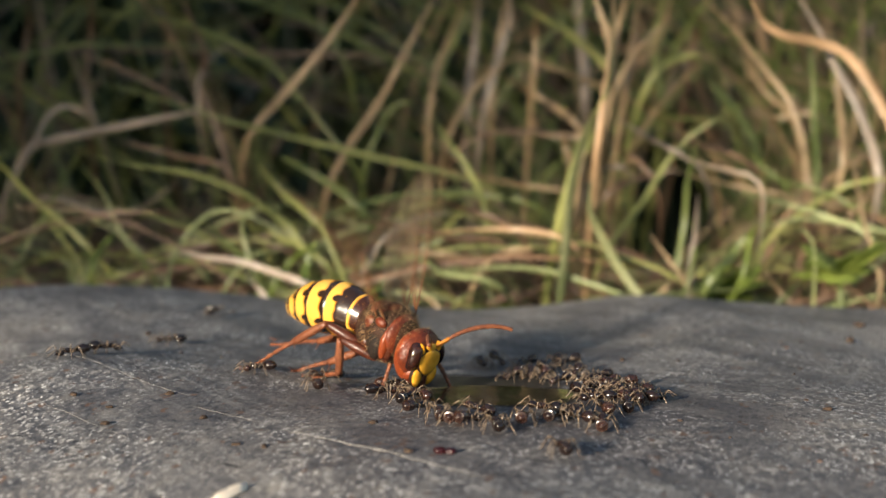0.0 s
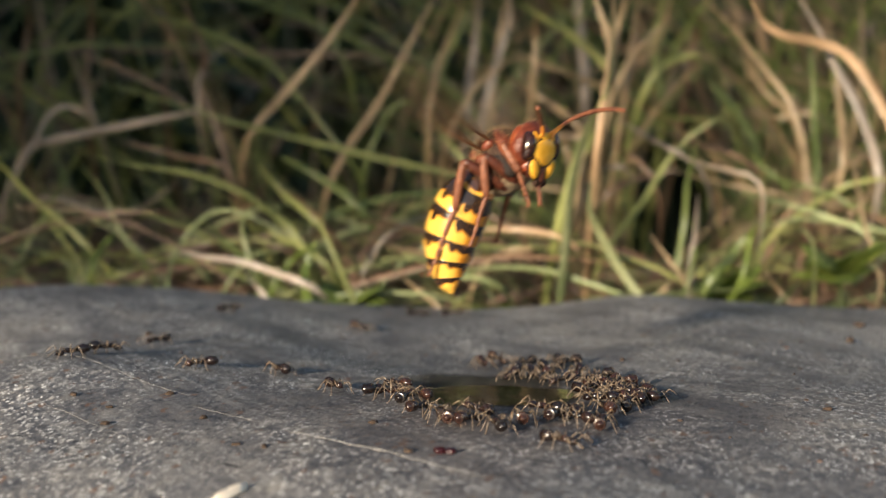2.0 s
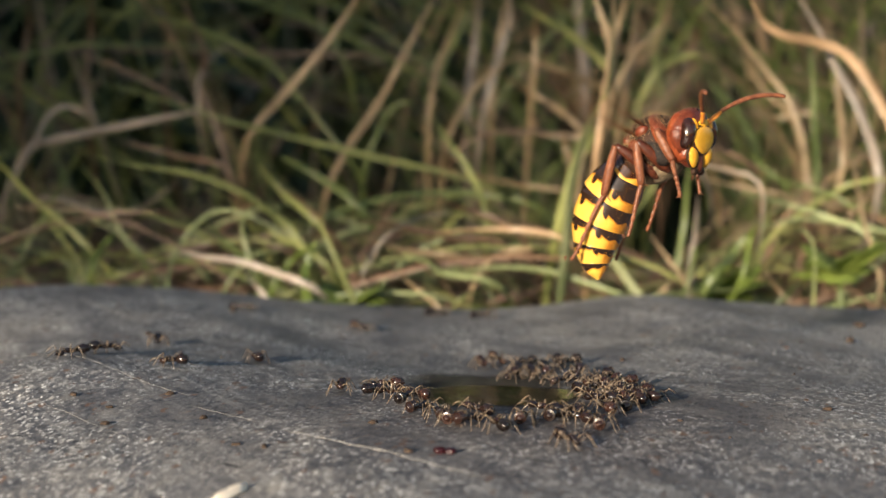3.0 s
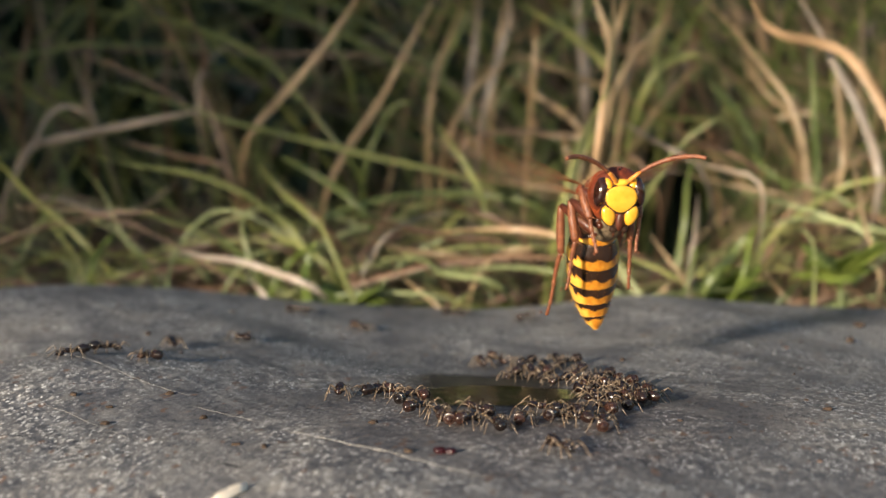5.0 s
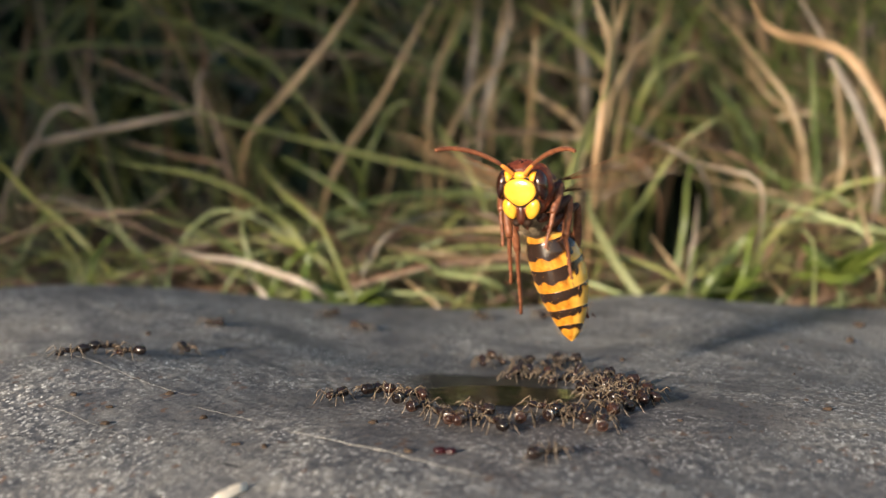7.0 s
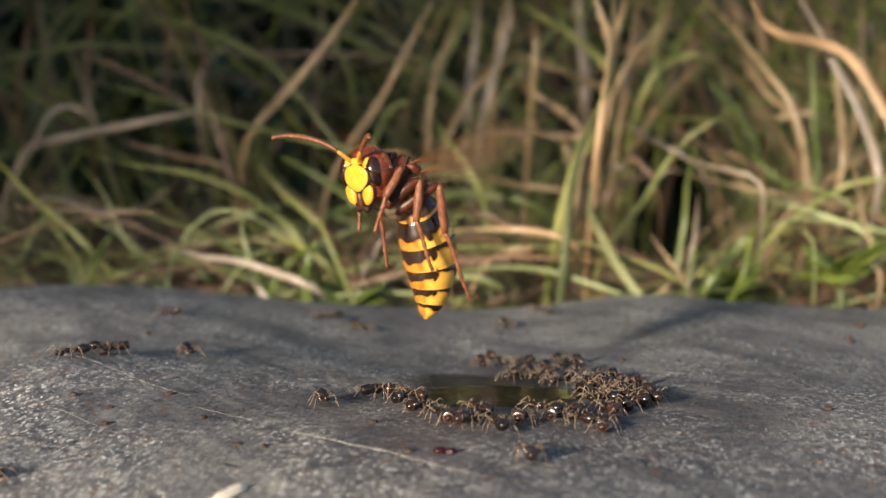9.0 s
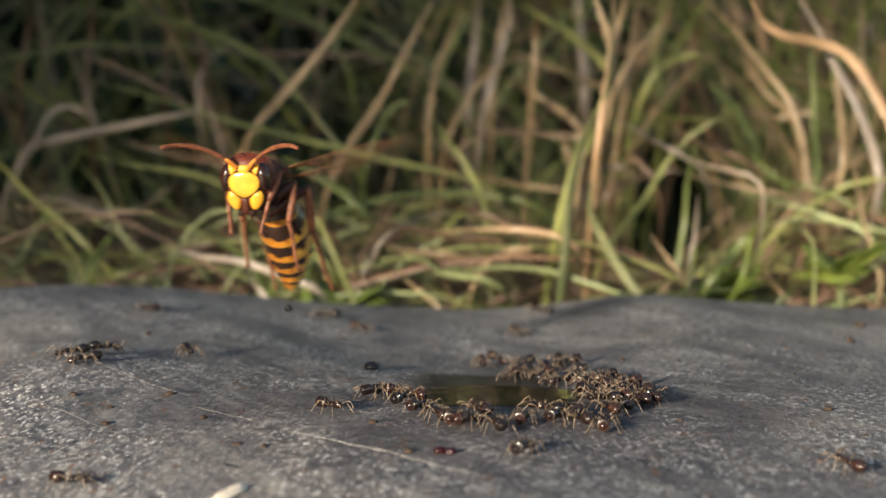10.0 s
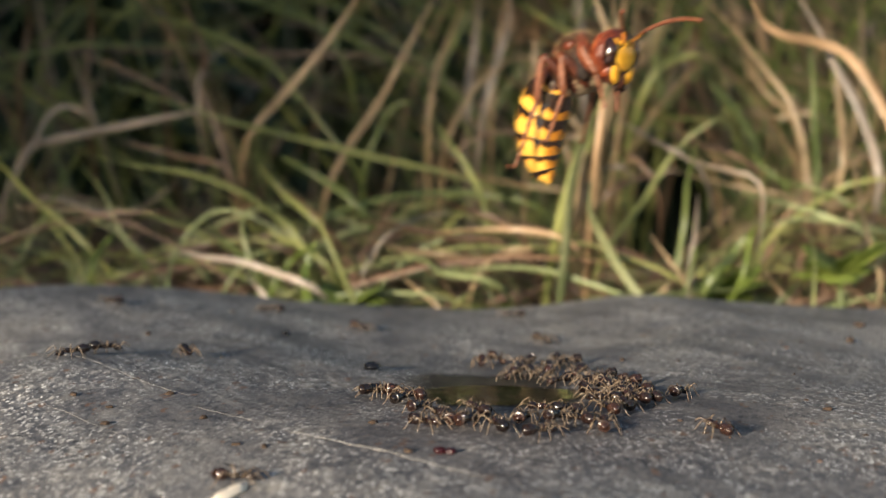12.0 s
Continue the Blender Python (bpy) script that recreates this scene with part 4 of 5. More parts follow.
def abdomen_radius(s):
    keys = [(0, 0.85), (0.025, 1.6), (0.07, 2.3), (0.14, 2.72), (0.25, 3.32), (0.38, 3.52), (0.52, 3.46), (0.66, 3.08), (0.78, 2.46), (0.88, 1.72), (0.95, 1.02), (1.0, 0.14)]
    for (a, ra), (b, rb) in zip(keys, keys[1:]):
        if s <= b:
            return 1.10 * (ra + (rb - ra) * (s - a) / (b - a))
    return keys[-1][1]


def abdomen_segment(k):
    """One ring of the abdomen, its origin at its front edge, slightly proud of the next at its rear, with its field of yellow and fine hair."""
    bm = bmesh.new()
    s0, s1 = SEGMENT[k], SEGMENT[k + 1]
    around, along = 112, 24
    layer = bm.verts.layers.float.new("pattern")
    rows = []
    for i in range(along + 1):
        u = -0.28 + 1.28 * i / along if k else i / along
        s = max(0, s0 + (s1 - s0) * u)
        r = abdomen_radius(s) * (1.0 + 0.02 * (u - 0.5))
        if u < 0:
            r = min(r, abdomen_radius(s0)) * 0.955
        if i == along and k < 5:
            r -= 0.06
        x = -ABDOMEN * (s - s0)
        row = []
        for j in range(around):
            a = j * math.tau / around
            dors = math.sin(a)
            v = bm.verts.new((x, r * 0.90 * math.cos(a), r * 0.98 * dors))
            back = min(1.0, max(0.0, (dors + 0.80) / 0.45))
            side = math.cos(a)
            if k == 0:
                f = (u - 0.84 * back - 0.50 * (1 - back)) * 2.0
            elif k == 5:
                f = (u - 0.34 - 0.05 * math.cos(a * 5)) * 2.0
            else:
                b = {1: 0.50, 2: 0.23, 3: 0.20, 4: 0.18}[k] * back + {1: 0.58, 2: 0.62, 3: 0.62, 4: 0.58}[k] * (1 - back)
                b += 0.12 * math.exp(-(side / 0.16) ** 2) * back
                b += 0.06 * math.cos(a * 6 + k) * (0.4 + 0.6 * (1 - back)) + 0.03 * math.cos(a * 11 + 2 * k)
                f = (u - b) * 1.6
                for q, w in ((0.62, 0.15), (2.52, 0.15), (-0.42, 0.12), (-2.72, 0.12)):
                    da = (a - q + math.pi) % math.tau - math.pi
                    hole = (da / w) ** 2 + ((u - b - 0.10) / 0.17) ** 2
                    f = min(f, (hole - 1) * 0.3)
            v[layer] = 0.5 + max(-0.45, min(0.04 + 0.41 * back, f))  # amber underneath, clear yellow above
            row.append(v)
        rows.append(row)
    for r0, r1 in zip(rows, rows[1:]):
        for j in range(around):
            bm.faces.new((r0[j], r0[(j + 1) % around], r1[(j + 1) % around], r1[j]))
    bm.faces.new(rows[0])
    bm.faces.new(rows[-1][::-1])
    rng = random.Random(60 + k)
    old = len(bm.verts)
    for _ in range(90):
        s, a = rng.uniform(s0, s1), rng.uniform(0, math.tau)
        r = abdomen_radius(s)
        hair(bm, Vector((-ABDOMEN * (s - s0), r * math.cos(a), r * 0.93 * math.sin(a))), Vector((-0.6, math.cos(a), math.sin(a))), rng.uniform(0.25, 0.6), rng, 0.012)
    bm.verts.ensure_lookup_table()
    for v in bm.verts[old:]:
        v[layer] = 0.60
    return scaled(bm)


def limb(points, radii, seg=8):
    bm = bmesh.new()
    tube(bm, points, radii, seg)
    return bm


LEGS = {
    # coxa, femur, tibia and tarsus lengths, mm
    "fore": ((2.3, 1.7, -2.7), 4.0, 4.2, 4.4),
    "mid": ((0.4, 1.7, -3.6), 5.2, 5.3, 6.6),
    "hind": ((-1.4, 1.6, -3.4), 6.2, 6.4, 9.2),
}
NECK, NAPE, WAIST = Vector((3.5, 0, 0.3)), Vector((1.7, 0, -0.7)), Vector((-2.7, 0, -0.3))


def hornet_head(root):
    """Head: origin at the neck, face towards +x."""
    bm = bmesh.new()
    c = NAPE

    def skull(p):
        taper = 1.0 - 0.20 * max(0, -p.z) - 0.05 * max(0, p.z)
        front = 0.80 if p.x > 0 else 1.0
        return Vector((p.x * front, p.y * taper, p.z))
    ball(bm, c, (2.10, 3.22, 3.02), 32, 22, skull)
    ball(bm, c + Vector((0.45, 0, -2.0)), (1.1, 1.9, 1.3), 20, 12)
    ball(bm, (0.2, 0, 0.0), (1.2, 1.3, 1.3), 16, 10)
    head = part("head", scaled(bm, SKULL * MM), "red", root, "red-brown head with a yellow face")
    # clypeus: the broad yellow shield
    bm = bmesh.new()

    def shield(p):
        w = 1.12 + 0.04 * p.z - 0.30 * max(0, -p.z) ** 2
        return Vector((p.x, p.y * w, p.z if p.z < 0 else 0.92 * p.z ** 0.8))
    ball(bm, c + Vector((1.70, 0, -0.22)), (0.30, 1.56, 1.52), 30, 20, shield)
    part("clypeus", scaled(bm, SKULL * MM), "yellow", head, "glossy yellow face shield")
    bm = bmesh.new()
    ball(bm, c + Vector((1.58, 0, -0.24)), (0.36, 1.74, 1.70), 28, 18, shield)
    part("clypeus_rim", scaled(bm, SKULL * MM), "dark", head, "dark seam round the shield")
    # yellow brow between the antennae
    bm = bmesh.new()
    ball(bm, c + Vector((1.55, 0, 1.42)), (0.34, 0.86, 0.46), 18, 10, lambda p: Vector((p.x, p.y * (1 + 0.35 * p.z), p.z)))
    part("brow", scaled(bm, SKULL * MM), "yellow", head, "yellow brow patch")
    for s in (1, -1):
        bm = bmesh.new()
        ball(bm, c + Vector((1.20, 1.30 * s, 1.02)), (0.52, 0.50, 0.95), 16, 12, None, Matrix.Rotation(radians(-18 * s), 3, "X"))
        part("eye_ring", scaled(bm, SKULL * MM), "tip", head, "orange-yellow notch beside the eye")
        bm = bmesh.new()
        ball(bm, c + Vector((0.88, 2.06 * s, 0.40)), (1.02, 0.78, 1.62), 24, 18, lambda p: Vector((p.x, p.y, p.z + 0.18 * p.y * p.y)), Matrix.Rotation(radians(12 * s), 3, "X"))
        part("eye", scaled(bm, SKULL * MM), "eye", head, "dark glossy kidney-shaped compound eye")
        bm = bmesh.new()
        ball(bm, c + Vector((0.40, 1.50 * s, -1.45)), (1.00, 0.66, 1.15), 18, 12, None, Matrix.Rotation(radians(24 * s), 3, "X"))
        part("cheek", scaled(bm, SKULL * MM), "gena", head, "orange-red cheek")
        bm = bmesh.new()
        ball(bm, c + Vector((-0.42, 1.55 * s, -0.10)), (1.15, 1.55, 2.66), 24, 18, lambda p: Vector((p.x + 0.25 * max(0, -p.z) ** 2, p.y * (1 - 0.25 * max(0, -p.z)), p.z)))
        part("temple", scaled(bm, SKULL * MM), "gena", head, "glossy orange-red temple behind the eye")
        bm = bmesh.new()
        flat = lambda p: Vector((p.x * (1 - 0.25 * max(0, -p.z)), p.y * (1 - 0.30 * max(0, -p.z)), math.copysign(abs(p.z) ** 0.8, p.z)))
        ball(bm, c + Vector((1.36, 1.24 * s, -2.06)), (0.46, 0.76, 1.14), 24, 16, flat, Matrix.Rotation(radians(-17 * s), 3, "X"))
        jaw = part("mandible", scaled(bm, SKULL * MM), "yellow", head, "yellow mandible with dark teeth")
        bm = bmesh.new()
        ball(bm, c + Vector((1.20, 1.26 * s, -2.04)), (0.42, 0.86, 1.26), 22, 14, flat, Matrix.Rotation(radians(-17 * s), 3, "X"))
        part("mandible_rim", scaled(bm, SKULL * MM), "dark", jaw, "dark edge of the jaw")
        bm = bmesh.new()
        ball(bm, c + Vector((1.2, 0.62 * s, -3.58)), (0.38, 0.45, 0.42), 14, 8)
        ball(bm, c + Vector((1.25, 0.30 * s, -3.1)), (0.34, 0.26, 0.70), 12, 8)
        part("tooth", scaled(bm, SKULL * MM), "dark", jaw)
        # antenna
        root_at = c + Vector((1.70, 0.60 * s, 1.55))
        elbow = root_at + Vector((0.70, 1.15 * s, 1.15))
        bm = bmesh.new()
        tube(bm, bezier([root_at, root_at.lerp(elbow, 0.5) + Vector((0.15, 0, 0.1)), elbow], 6), [0.22, 0.24, 0.25, 0.25, 0.24, 0.22, 0.17], 10)
        ant = part("antenna", scaled(bm, SKULL * MM), "orange", head, "orange scape with a ringed red-brown flagellum")
        bm = bmesh.new()
        tip = elbow + Vector((4.0, 5.7 * s, 1.9))
        curve = bezier([elbow, elbow + Vector((0.9, 1.8 * s, 1.5)), elbow + Vector((2.4, 4.2 * s, 2.3)), tip], 44)
        rad = [(0.215 + 0.06 * math.sin(math.pi * i / 44)) * (0.86 if i % 4 == 0 else 1.0) for i in range(45)]
        tube(bm, curve, rad, 10)
        part("flagellum", scaled(bm, SKULL * MM), "leg", ant)
    bm = bmesh.new()
    for q in ((0.7, 0, 2.78), (0.35, 0.32, 2.86), (0.35, -0.32, 2.86)):
        ball(bm, c + Vector(q), (0.16, 0.16, 0.14), 10, 6)
    part("ocelli", scaled(bm, SKULL * MM), "eye", head)
    bm = bmesh.new()
    for s in (1, -1):
        tube(bm, bezier([c + Vector((0.9, 0.35 * s, -3.0)), c + Vector((1.3, 0.6 * s, -3.8)), c + Vector((0.9, 0.5 * s, -4.5))], 6), [0.13, 0.14, 0.12, 0.13, 0.11, 0.10, 0.06], 6)
    ball(bm, c + Vector((1.36, 0, -2.62)), (0.42, 0.46, 1.15), 16, 12, lambda p: Vector((p.x, p.y * (1 - 0.35 * p.z), p.z)))
    part("mouthparts", scaled(bm, SKULL * MM), "leg_dark", head)
    rng = random.Random(12)
    bm = bmesh.new()
    for _ in range(160):
        a, b = rng.uniform(0, math.tau), rng.uniform(0.15, 1.4)
        d = Vector((math.cos(a) * math.cos(b) * 0.6 - 0.1, math.sin(a) * math.cos(b), math.sin(b)))
        hair(bm, c + Vector((d.x * 2.1, d.y * 3.2, d.z * 2.95)), d, rng.uniform(0.35, 0.8), rng)
    part("head_hair", scaled(bm, SKULL * MM), "hair", head)
    return head


def hair(bm, p, d, length, rng, r=0.018):
    d = (d.normalized() + Vector((rng.uniform(-0.4, 0.4), rng.uniform(-0.4, 0.4), rng.uniform(-0.4, 0.4)))).normalized()
    a = d.orthogonal().normalized() * r
    b = d.cross(a)
    q = [bm.verts.new(p + a), bm.verts.new(p - a * 0.5 + b * 0.87), bm.verts.new(p - a * 0.5 - b * 0.87)]
    t = bm.verts.new(p + d * length)
    for i in range(3):
        bm.faces.new((q[i], q[(i + 1) % 3], t))


def bulky(bm):
    """The thorax is short for its height and width."""
    bmesh.ops.scale(bm, vec=(0.86 * BULK * MM, BULK * MM, BULK * MM), verts=bm.verts)
    return bm


def hornet():
    root = new("hornet", None)
    tagged(root, "red-brown hornet with a yellow face and yellow-banded abdomen", "hornet")
    # thorax
    bm = bmesh.new()
    ball(bm, (0.1, 0, 0.0), (4.2, 3.05, 3.4), 36, 24, lambda p: Vector((p.x, p.y * (1 - 0.16 * max(0, -p.x)), p.z * (1 - 0.15 * max(0, -p.x)))))
    ball(bm, (-2.7, 0, -0.2), (2.2, 2.45, 2.6), 26, 18)
    thorax = part("thorax", bulky(bm), "dark", root, "dark brown hairy thorax")
    bm = bmesh.new()
    ball(bm, (2.30, 0, 0.50), (1.35, 2.75, 2.65), 32, 20, lambda p: Vector((p.x - 0.40 * p.z, p.y, p.z)))
    part("collar", bulky(bm), "red", thorax, "red-brown shoulder collar")
    bm = bmesh.new()
    ball(bm, (-0.2, 0, 1.55), (2.2, 2.2, 1.95), 28, 16)
    part("back_plate", bulky(bm), "red_dark", thorax, "dark mahogany back plate")
    bm = bmesh.new()
    ball(bm, (-2.3, 0, 1.95), (1.15, 1.9, 0.95), 20, 12)
    part("scutellum", bulky(bm), "red", thorax, "red-brown rear plate")
    for s in (1, -1):
        bm = bmesh.new()
        ball(bm, (1.95, 2.20 * s, -0.10), (0.72, 0.80, 2.2), 22, 16, lambda p: Vector((p.x - 0.55 * p.z, p.y * (1 - 0.2 * abs(p.z)), p.z)), Matrix.Rotation(radians(8 * s), 3, "X"))
        part("shoulder_lobe", bulky(bm), "gena", thorax, "glossy orange-red shoulder lobe")
        bm = bmesh.new()
        ball(bm, (0.5, 2.6 * s, 1.7), (1.0, 0.5, 0.6), 16, 10)
        part("wing_socket", bulky(bm), "red", thorax)
        bm = bmesh.new()
        ball(bm, (0.55, 2.35 * s, -0.9), (1.45, 0.78, 2.1), 22, 16, lambda p: Vector((p.x - 0.3 * p.z, p.y, p.z)))
        part("side_plate", bulky(bm), "black", thorax, "glossy black side plate")
        bm = bmesh.new()
        ball(bm, (-2.3, 1.95 * s, -0.7), (1.5, 0.66, 1.9), 20, 14)
        part("side_plate", bulky(bm), "dark", thorax)
        bm = bmesh.new()
        ball(bm, (-1.4, 2.35 * s, 0.75), (1.0, 0.5, 0.85), 16, 10)
        part("wing_base", bulky(bm), "red", thorax)
    bm = bmesh.new()
    ball(bm, (-0.5, 0, -2.0), (3.7, 2.15, 1.95), 28, 18, lambda p: p * (1 + 0.06 * noise.noise(p * 3.0)))
    part("breast", bulky(bm), "fuzz", thorax, "tan-grey downy underside")
    for coxa, _, _, _ in LEGS.values():
        for s in (1, -1):
            bm = bmesh.new()
            hip = Vector((coxa[0], coxa[1] * s, coxa[2]))
            tube(bm, [hip + Vector((-0.2, 0.2 * s, 1.9)), hip + Vector((-0.1, 0.15 * s, 1.0)), hip + Vector((0, 0, 0.3)), hip], [0.85, 0.95, 0.78, 0.55], 12)
            part("coxa", scaled(bm), "leg_dark", thorax)
    rng = random.Random(9)
    bm = bmesh.new()
    for _ in range(3800):
        a, b = rng.uniform(0, math.tau), math.asin(rng.uniform(-1, 1))
        d = Vector((math.cos(a) * math.cos(b), math.sin(a) * math.cos(b), math.sin(b)))
        if d.z > 0.2 or rng.random() < 0.55:
            hair(bm, Vector((d.x * 4.15 + 0.1, d.y * 3.1, d.z * 3.4)), d, rng.uniform(0.3, 0.95), rng, 0.013)
    part("thorax_hair", bulky(bm), "hair", thorax, "golden-brown fuzz")
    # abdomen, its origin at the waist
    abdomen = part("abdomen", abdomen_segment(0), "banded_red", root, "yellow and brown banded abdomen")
    bm = bmesh.new()
    ball(bm, (-0.75, 0, 0.1), (1.0, 2.35, 2.3), 24, 14)
    part("shoulder", scaled(bm), "red", abdomen, "red-brown front of the abdomen")
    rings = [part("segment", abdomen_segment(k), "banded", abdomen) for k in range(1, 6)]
    head = hornet_head(root)
    legs = {}
    for name, (coxa, fe, ti, ta) in LEGS.items():
        for side, s in (("l", 1), ("r", -1)):
            bm = bmesh.new()
            n = 10
            tube(bm, [(fe * i / n, 0, 0.12 * math.sin(math.pi * i / n)) for i in range(n + 1)],
                 [0.42 + 0.40 * math.sin(math.pi * (0.12 + 0.8 * i / n)) - 0.12 * i / n for i in range(n + 1)], 10)
            ball(bm, (0, 0, 0), (0.55, 0.52, 0.52), 12, 8)
            f = part("femur", scaled(bm), "leg_dark", root, "dark mahogany thigh")
            bm = bmesh.new()
            tube(bm, [(ti * i / n, 0, 0.05 * math.sin(math.pi * i / n)) for i in range(n + 1)],
                 [0.34 + 0.25 * math.sin(math.pi * min(1, 0.1 + 0.75 * i / n)) for i in range(n + 1)], 10)
            for k in (0.25, -0.25):
                tube(bm, [(ti * 0.97, k, -0.1), (ti * 1.04, k * 1.6, -0.5), (ti * 1.10, k * 2.0, -0.9)], [0.09, 0.06, 0.02], 5)
            for _ in range(70):
                q, w = rng.uniform(0, ti), rng.uniform(0, math.tau)
                hair(bm, Vector((q, 0.34 * math.cos(w), 0.34 * math.sin(w))), Vector((0.7, math.cos(w), math.sin(w))), rng.uniform(0.2, 0.5), rng, 0.016)
            t = part("tibia", scaled(bm), "leg", root, "orange-brown shin with spurs")
            bm = bmesh.new()
            m = 25
            pts = [(ta * i / m, 0, -0.12 * ta * math.sin(math.pi * 0.5 * i / m) ** 2) for i in range(m + 1)]
            tube(bm, pts, [(0.32 - 0.09 * i / m) * (0.60 if i in (10, 14, 18, 21) else 1.12 if i in (9, 13, 17, 20) else 1.0) for i in range(m + 1)], 8)
            for k in (0.2, -0.2):
                tube(bm, [(ta * 0.99, k * 0.4, -0.2), (ta * 1.03, k * 1.6, -0.22), (ta * 1.055, k * 2.2, -0.42)], [0.08, 0.06, 0.02], 5)
            for _ in range(60):
                q, w = rng.uniform(0, ta), rng.uniform(0, math.tau)
                hair(bm, Vector((q, 0.2 * math.cos(w), 0.2 * math.sin(w) - 0.03 * q)), Vector((0.9, math.cos(w), math.sin(w))), rng.uniform(0.15, 0.4), rng, 0.014)
            a = part("tarsus", scaled(bm), "leg", root, "orange-brown jointed foot")
            legs[name + "_" + side] = (f, t, a)
    wings = []
    for nm, length, chord, at in (("forewing", 20.0, 5.8, (0.5, 2.6, 2.25)), ("hindwing", 13.0, 4.4, (-1.0, 2.5, 1.9))):
        for s in (1, -1):
            bm = bmesh.new()
            n, grid = 18, []
            for i in range(n + 1):
                t = i / n
                lead = -0.9 * t * t + 0.35 * math.sin(math.pi * t)
                w = chord * (0.14 + 0.86 * math.sin(math.pi * min(1, 0.04 + 0.86 * t ** 0.75)) ** 0.8) * (1 if t < 0.9 else math.sqrt(max(0.0, 1 - ((t - 0.9) / 0.1) ** 2)) * 0.8 + 0.2)
                grid.append([bm.verts.new((lead - w * k / 4 + 0.1 * chord, s * t * length, 0.10 * math.sin(k * 1.7 + t * 9))) for k in range(5)])
            for r0, r1 in zip(grid, grid[1:]):
                for k in range(4):
                    bm.faces.new((r0[k], r0[k + 1], r1[k + 1], r1[k]))
            bmesh.ops.solidify(bm, geom=bm.faces[:], thickness=0.02)
            w = part(nm, scaled(bm), "wing", root, "smoky amber translucent wing")
            w.location = Vector((at[0], at[1] * s, at[2])) * MM
            bm = bmesh.new()
            tube(bm, [(-0.9 * (i / n) ** 2 + 0.35 * math.sin(math.pi * i / n) + 0.1 * chord, s * i / n * length * 0.97, 0.02) for i in range(n + 1)], [0.12 - 0.09 * i / n for i in range(n + 1)], 6)
            for q in (0.35, 0.62, 0.85):
                tube(bm, [(-(q * chord * (0.15 + 0.8 * math.sin(math.pi * min(1, 0.04 + 0.86 * t ** 0.75)))) * (t * 1.0) + 0.1 * chord - 0.4 * t, s * t * length * 0.86, 0.03) for t in (0.05, 0.3, 0.55, 0.8, 0.98)], [0.07, 0.06, 0.05, 0.04, 0.03], 5)
            part("vein", scaled(bm), "vein", w, "brown wing veins")
            wings.append((w, s, Vector((at[0], at[1] * s, at[2]))))
    return root, head, abdomen, rings, legs, wings


# ---- ants ----
def ant_model(kind):
    """A small dark ant, 4.4 mm long, with its feet at z = 0; kind changes the stance."""
    size = 1.12 * MM
    rng = random.Random(20 + kind)
    root = new("ant", None)
    tilt = (0.0, 0.18, -0.15, 0.08)[kind % 4]
    bm = bmesh.new()
    ball(bm, (0.35, 0, 0.92), (0.55, 0.34, 0.36), 12, 8)
    ball(bm, (-0.25, 0, 0.86), (0.42, 0.28, 0.30), 12, 8)
    ball(bm, (-0.72, 0, 0.84), (0.16, 0.13, 0.24), 8, 6)
    part("thorax", scaled(bm, size), "ant", root)
    bm = bmesh.new()
    ball(bm, (1.25, 0, 0.82 - tilt), (0.52, 0.47, 0.40), 14, 10, lambda p: Vector((p.x, p.y * (1 - 0.18 * p.x), p.z)))
    for s in (1, -1):
        ball(bm, (1.72, 0.14 * s, 0.66 - tilt), (0.24, 0.10, 0.09), 8, 6)
    head = part("head", scaled(bm, size), "ant", root)
    bm = bmesh.new()
    ball(bm, (-1.55, 0, 0.95 + tilt * 0.6), (0.90, 0.62, 0.60), 18, 12, lambda p: Vector((p.x, p.y * (1 - 0.2 * max(0, -p.x)), p.z * (1 - 0.2 * max(0, -p.x)))))
    for g in (0.25, -0.15, -0.5):
        ball(bm, (-1.55 + g, 0, 0.955 + tilt * 0.6), (0.05, 0.615, 0.60), 18, 8)
    part("gaster", scaled(bm, size), "ant", root, "dark glossy rear body")
    for s in (1, -1):
        for hip, reach, knee in ((0.55, 1.45, 1.35), (0.1, -0.1, 1.55), (-0.2, -1.6, 1.5)):
            bm = bmesh.new()
            y = 0.28 * s
            r = reach + rng.uniform(-0.35, 0.35)
            k = Vector((hip + r * 0.45, 0.92 * s, knee + rng.uniform(-0.2, 0.2)))
            foot = Vector((hip + r, (1.48 + rng.uniform(-0.2, 0.25)) * s, 0.03))
            tube(bm, [(hip, y, 0.75), Vector((hip, y, 0.75)).lerp(k, 0.5) + Vector((0, 0, 0.08)), k, k.lerp(foot, 0.5), k.lerp(foot, 0.8) + Vector((0.05, 0, -0.08)), foot],
                 [0.085, 0.072, 0.054, 0.054, 0.040, 0.030], 6)
            part("leg", scaled(bm, size), "ant_leg", root)
        bm = bmesh.new()
        lift = rng.uniform(-0.3, 0.5)
        e = Vector((1.9, 0.85 * s, 1.35 - tilt + lift))
        tube(bm, [(1.55, 0.2 * s, 0.95 - tilt), Vector((1.75, 0.5 * s, 1.2 - tilt + lift * 0.5)), e, e + Vector((0.45, 0.1 * s, -0.25)), e + Vector((0.9, -0.05 * s, -0.65))], [0.07, 0.06, 0.06, 0.065, 0.05], 6)
        part("antenna", scaled(bm, size), "ant_leg", root)
    return root


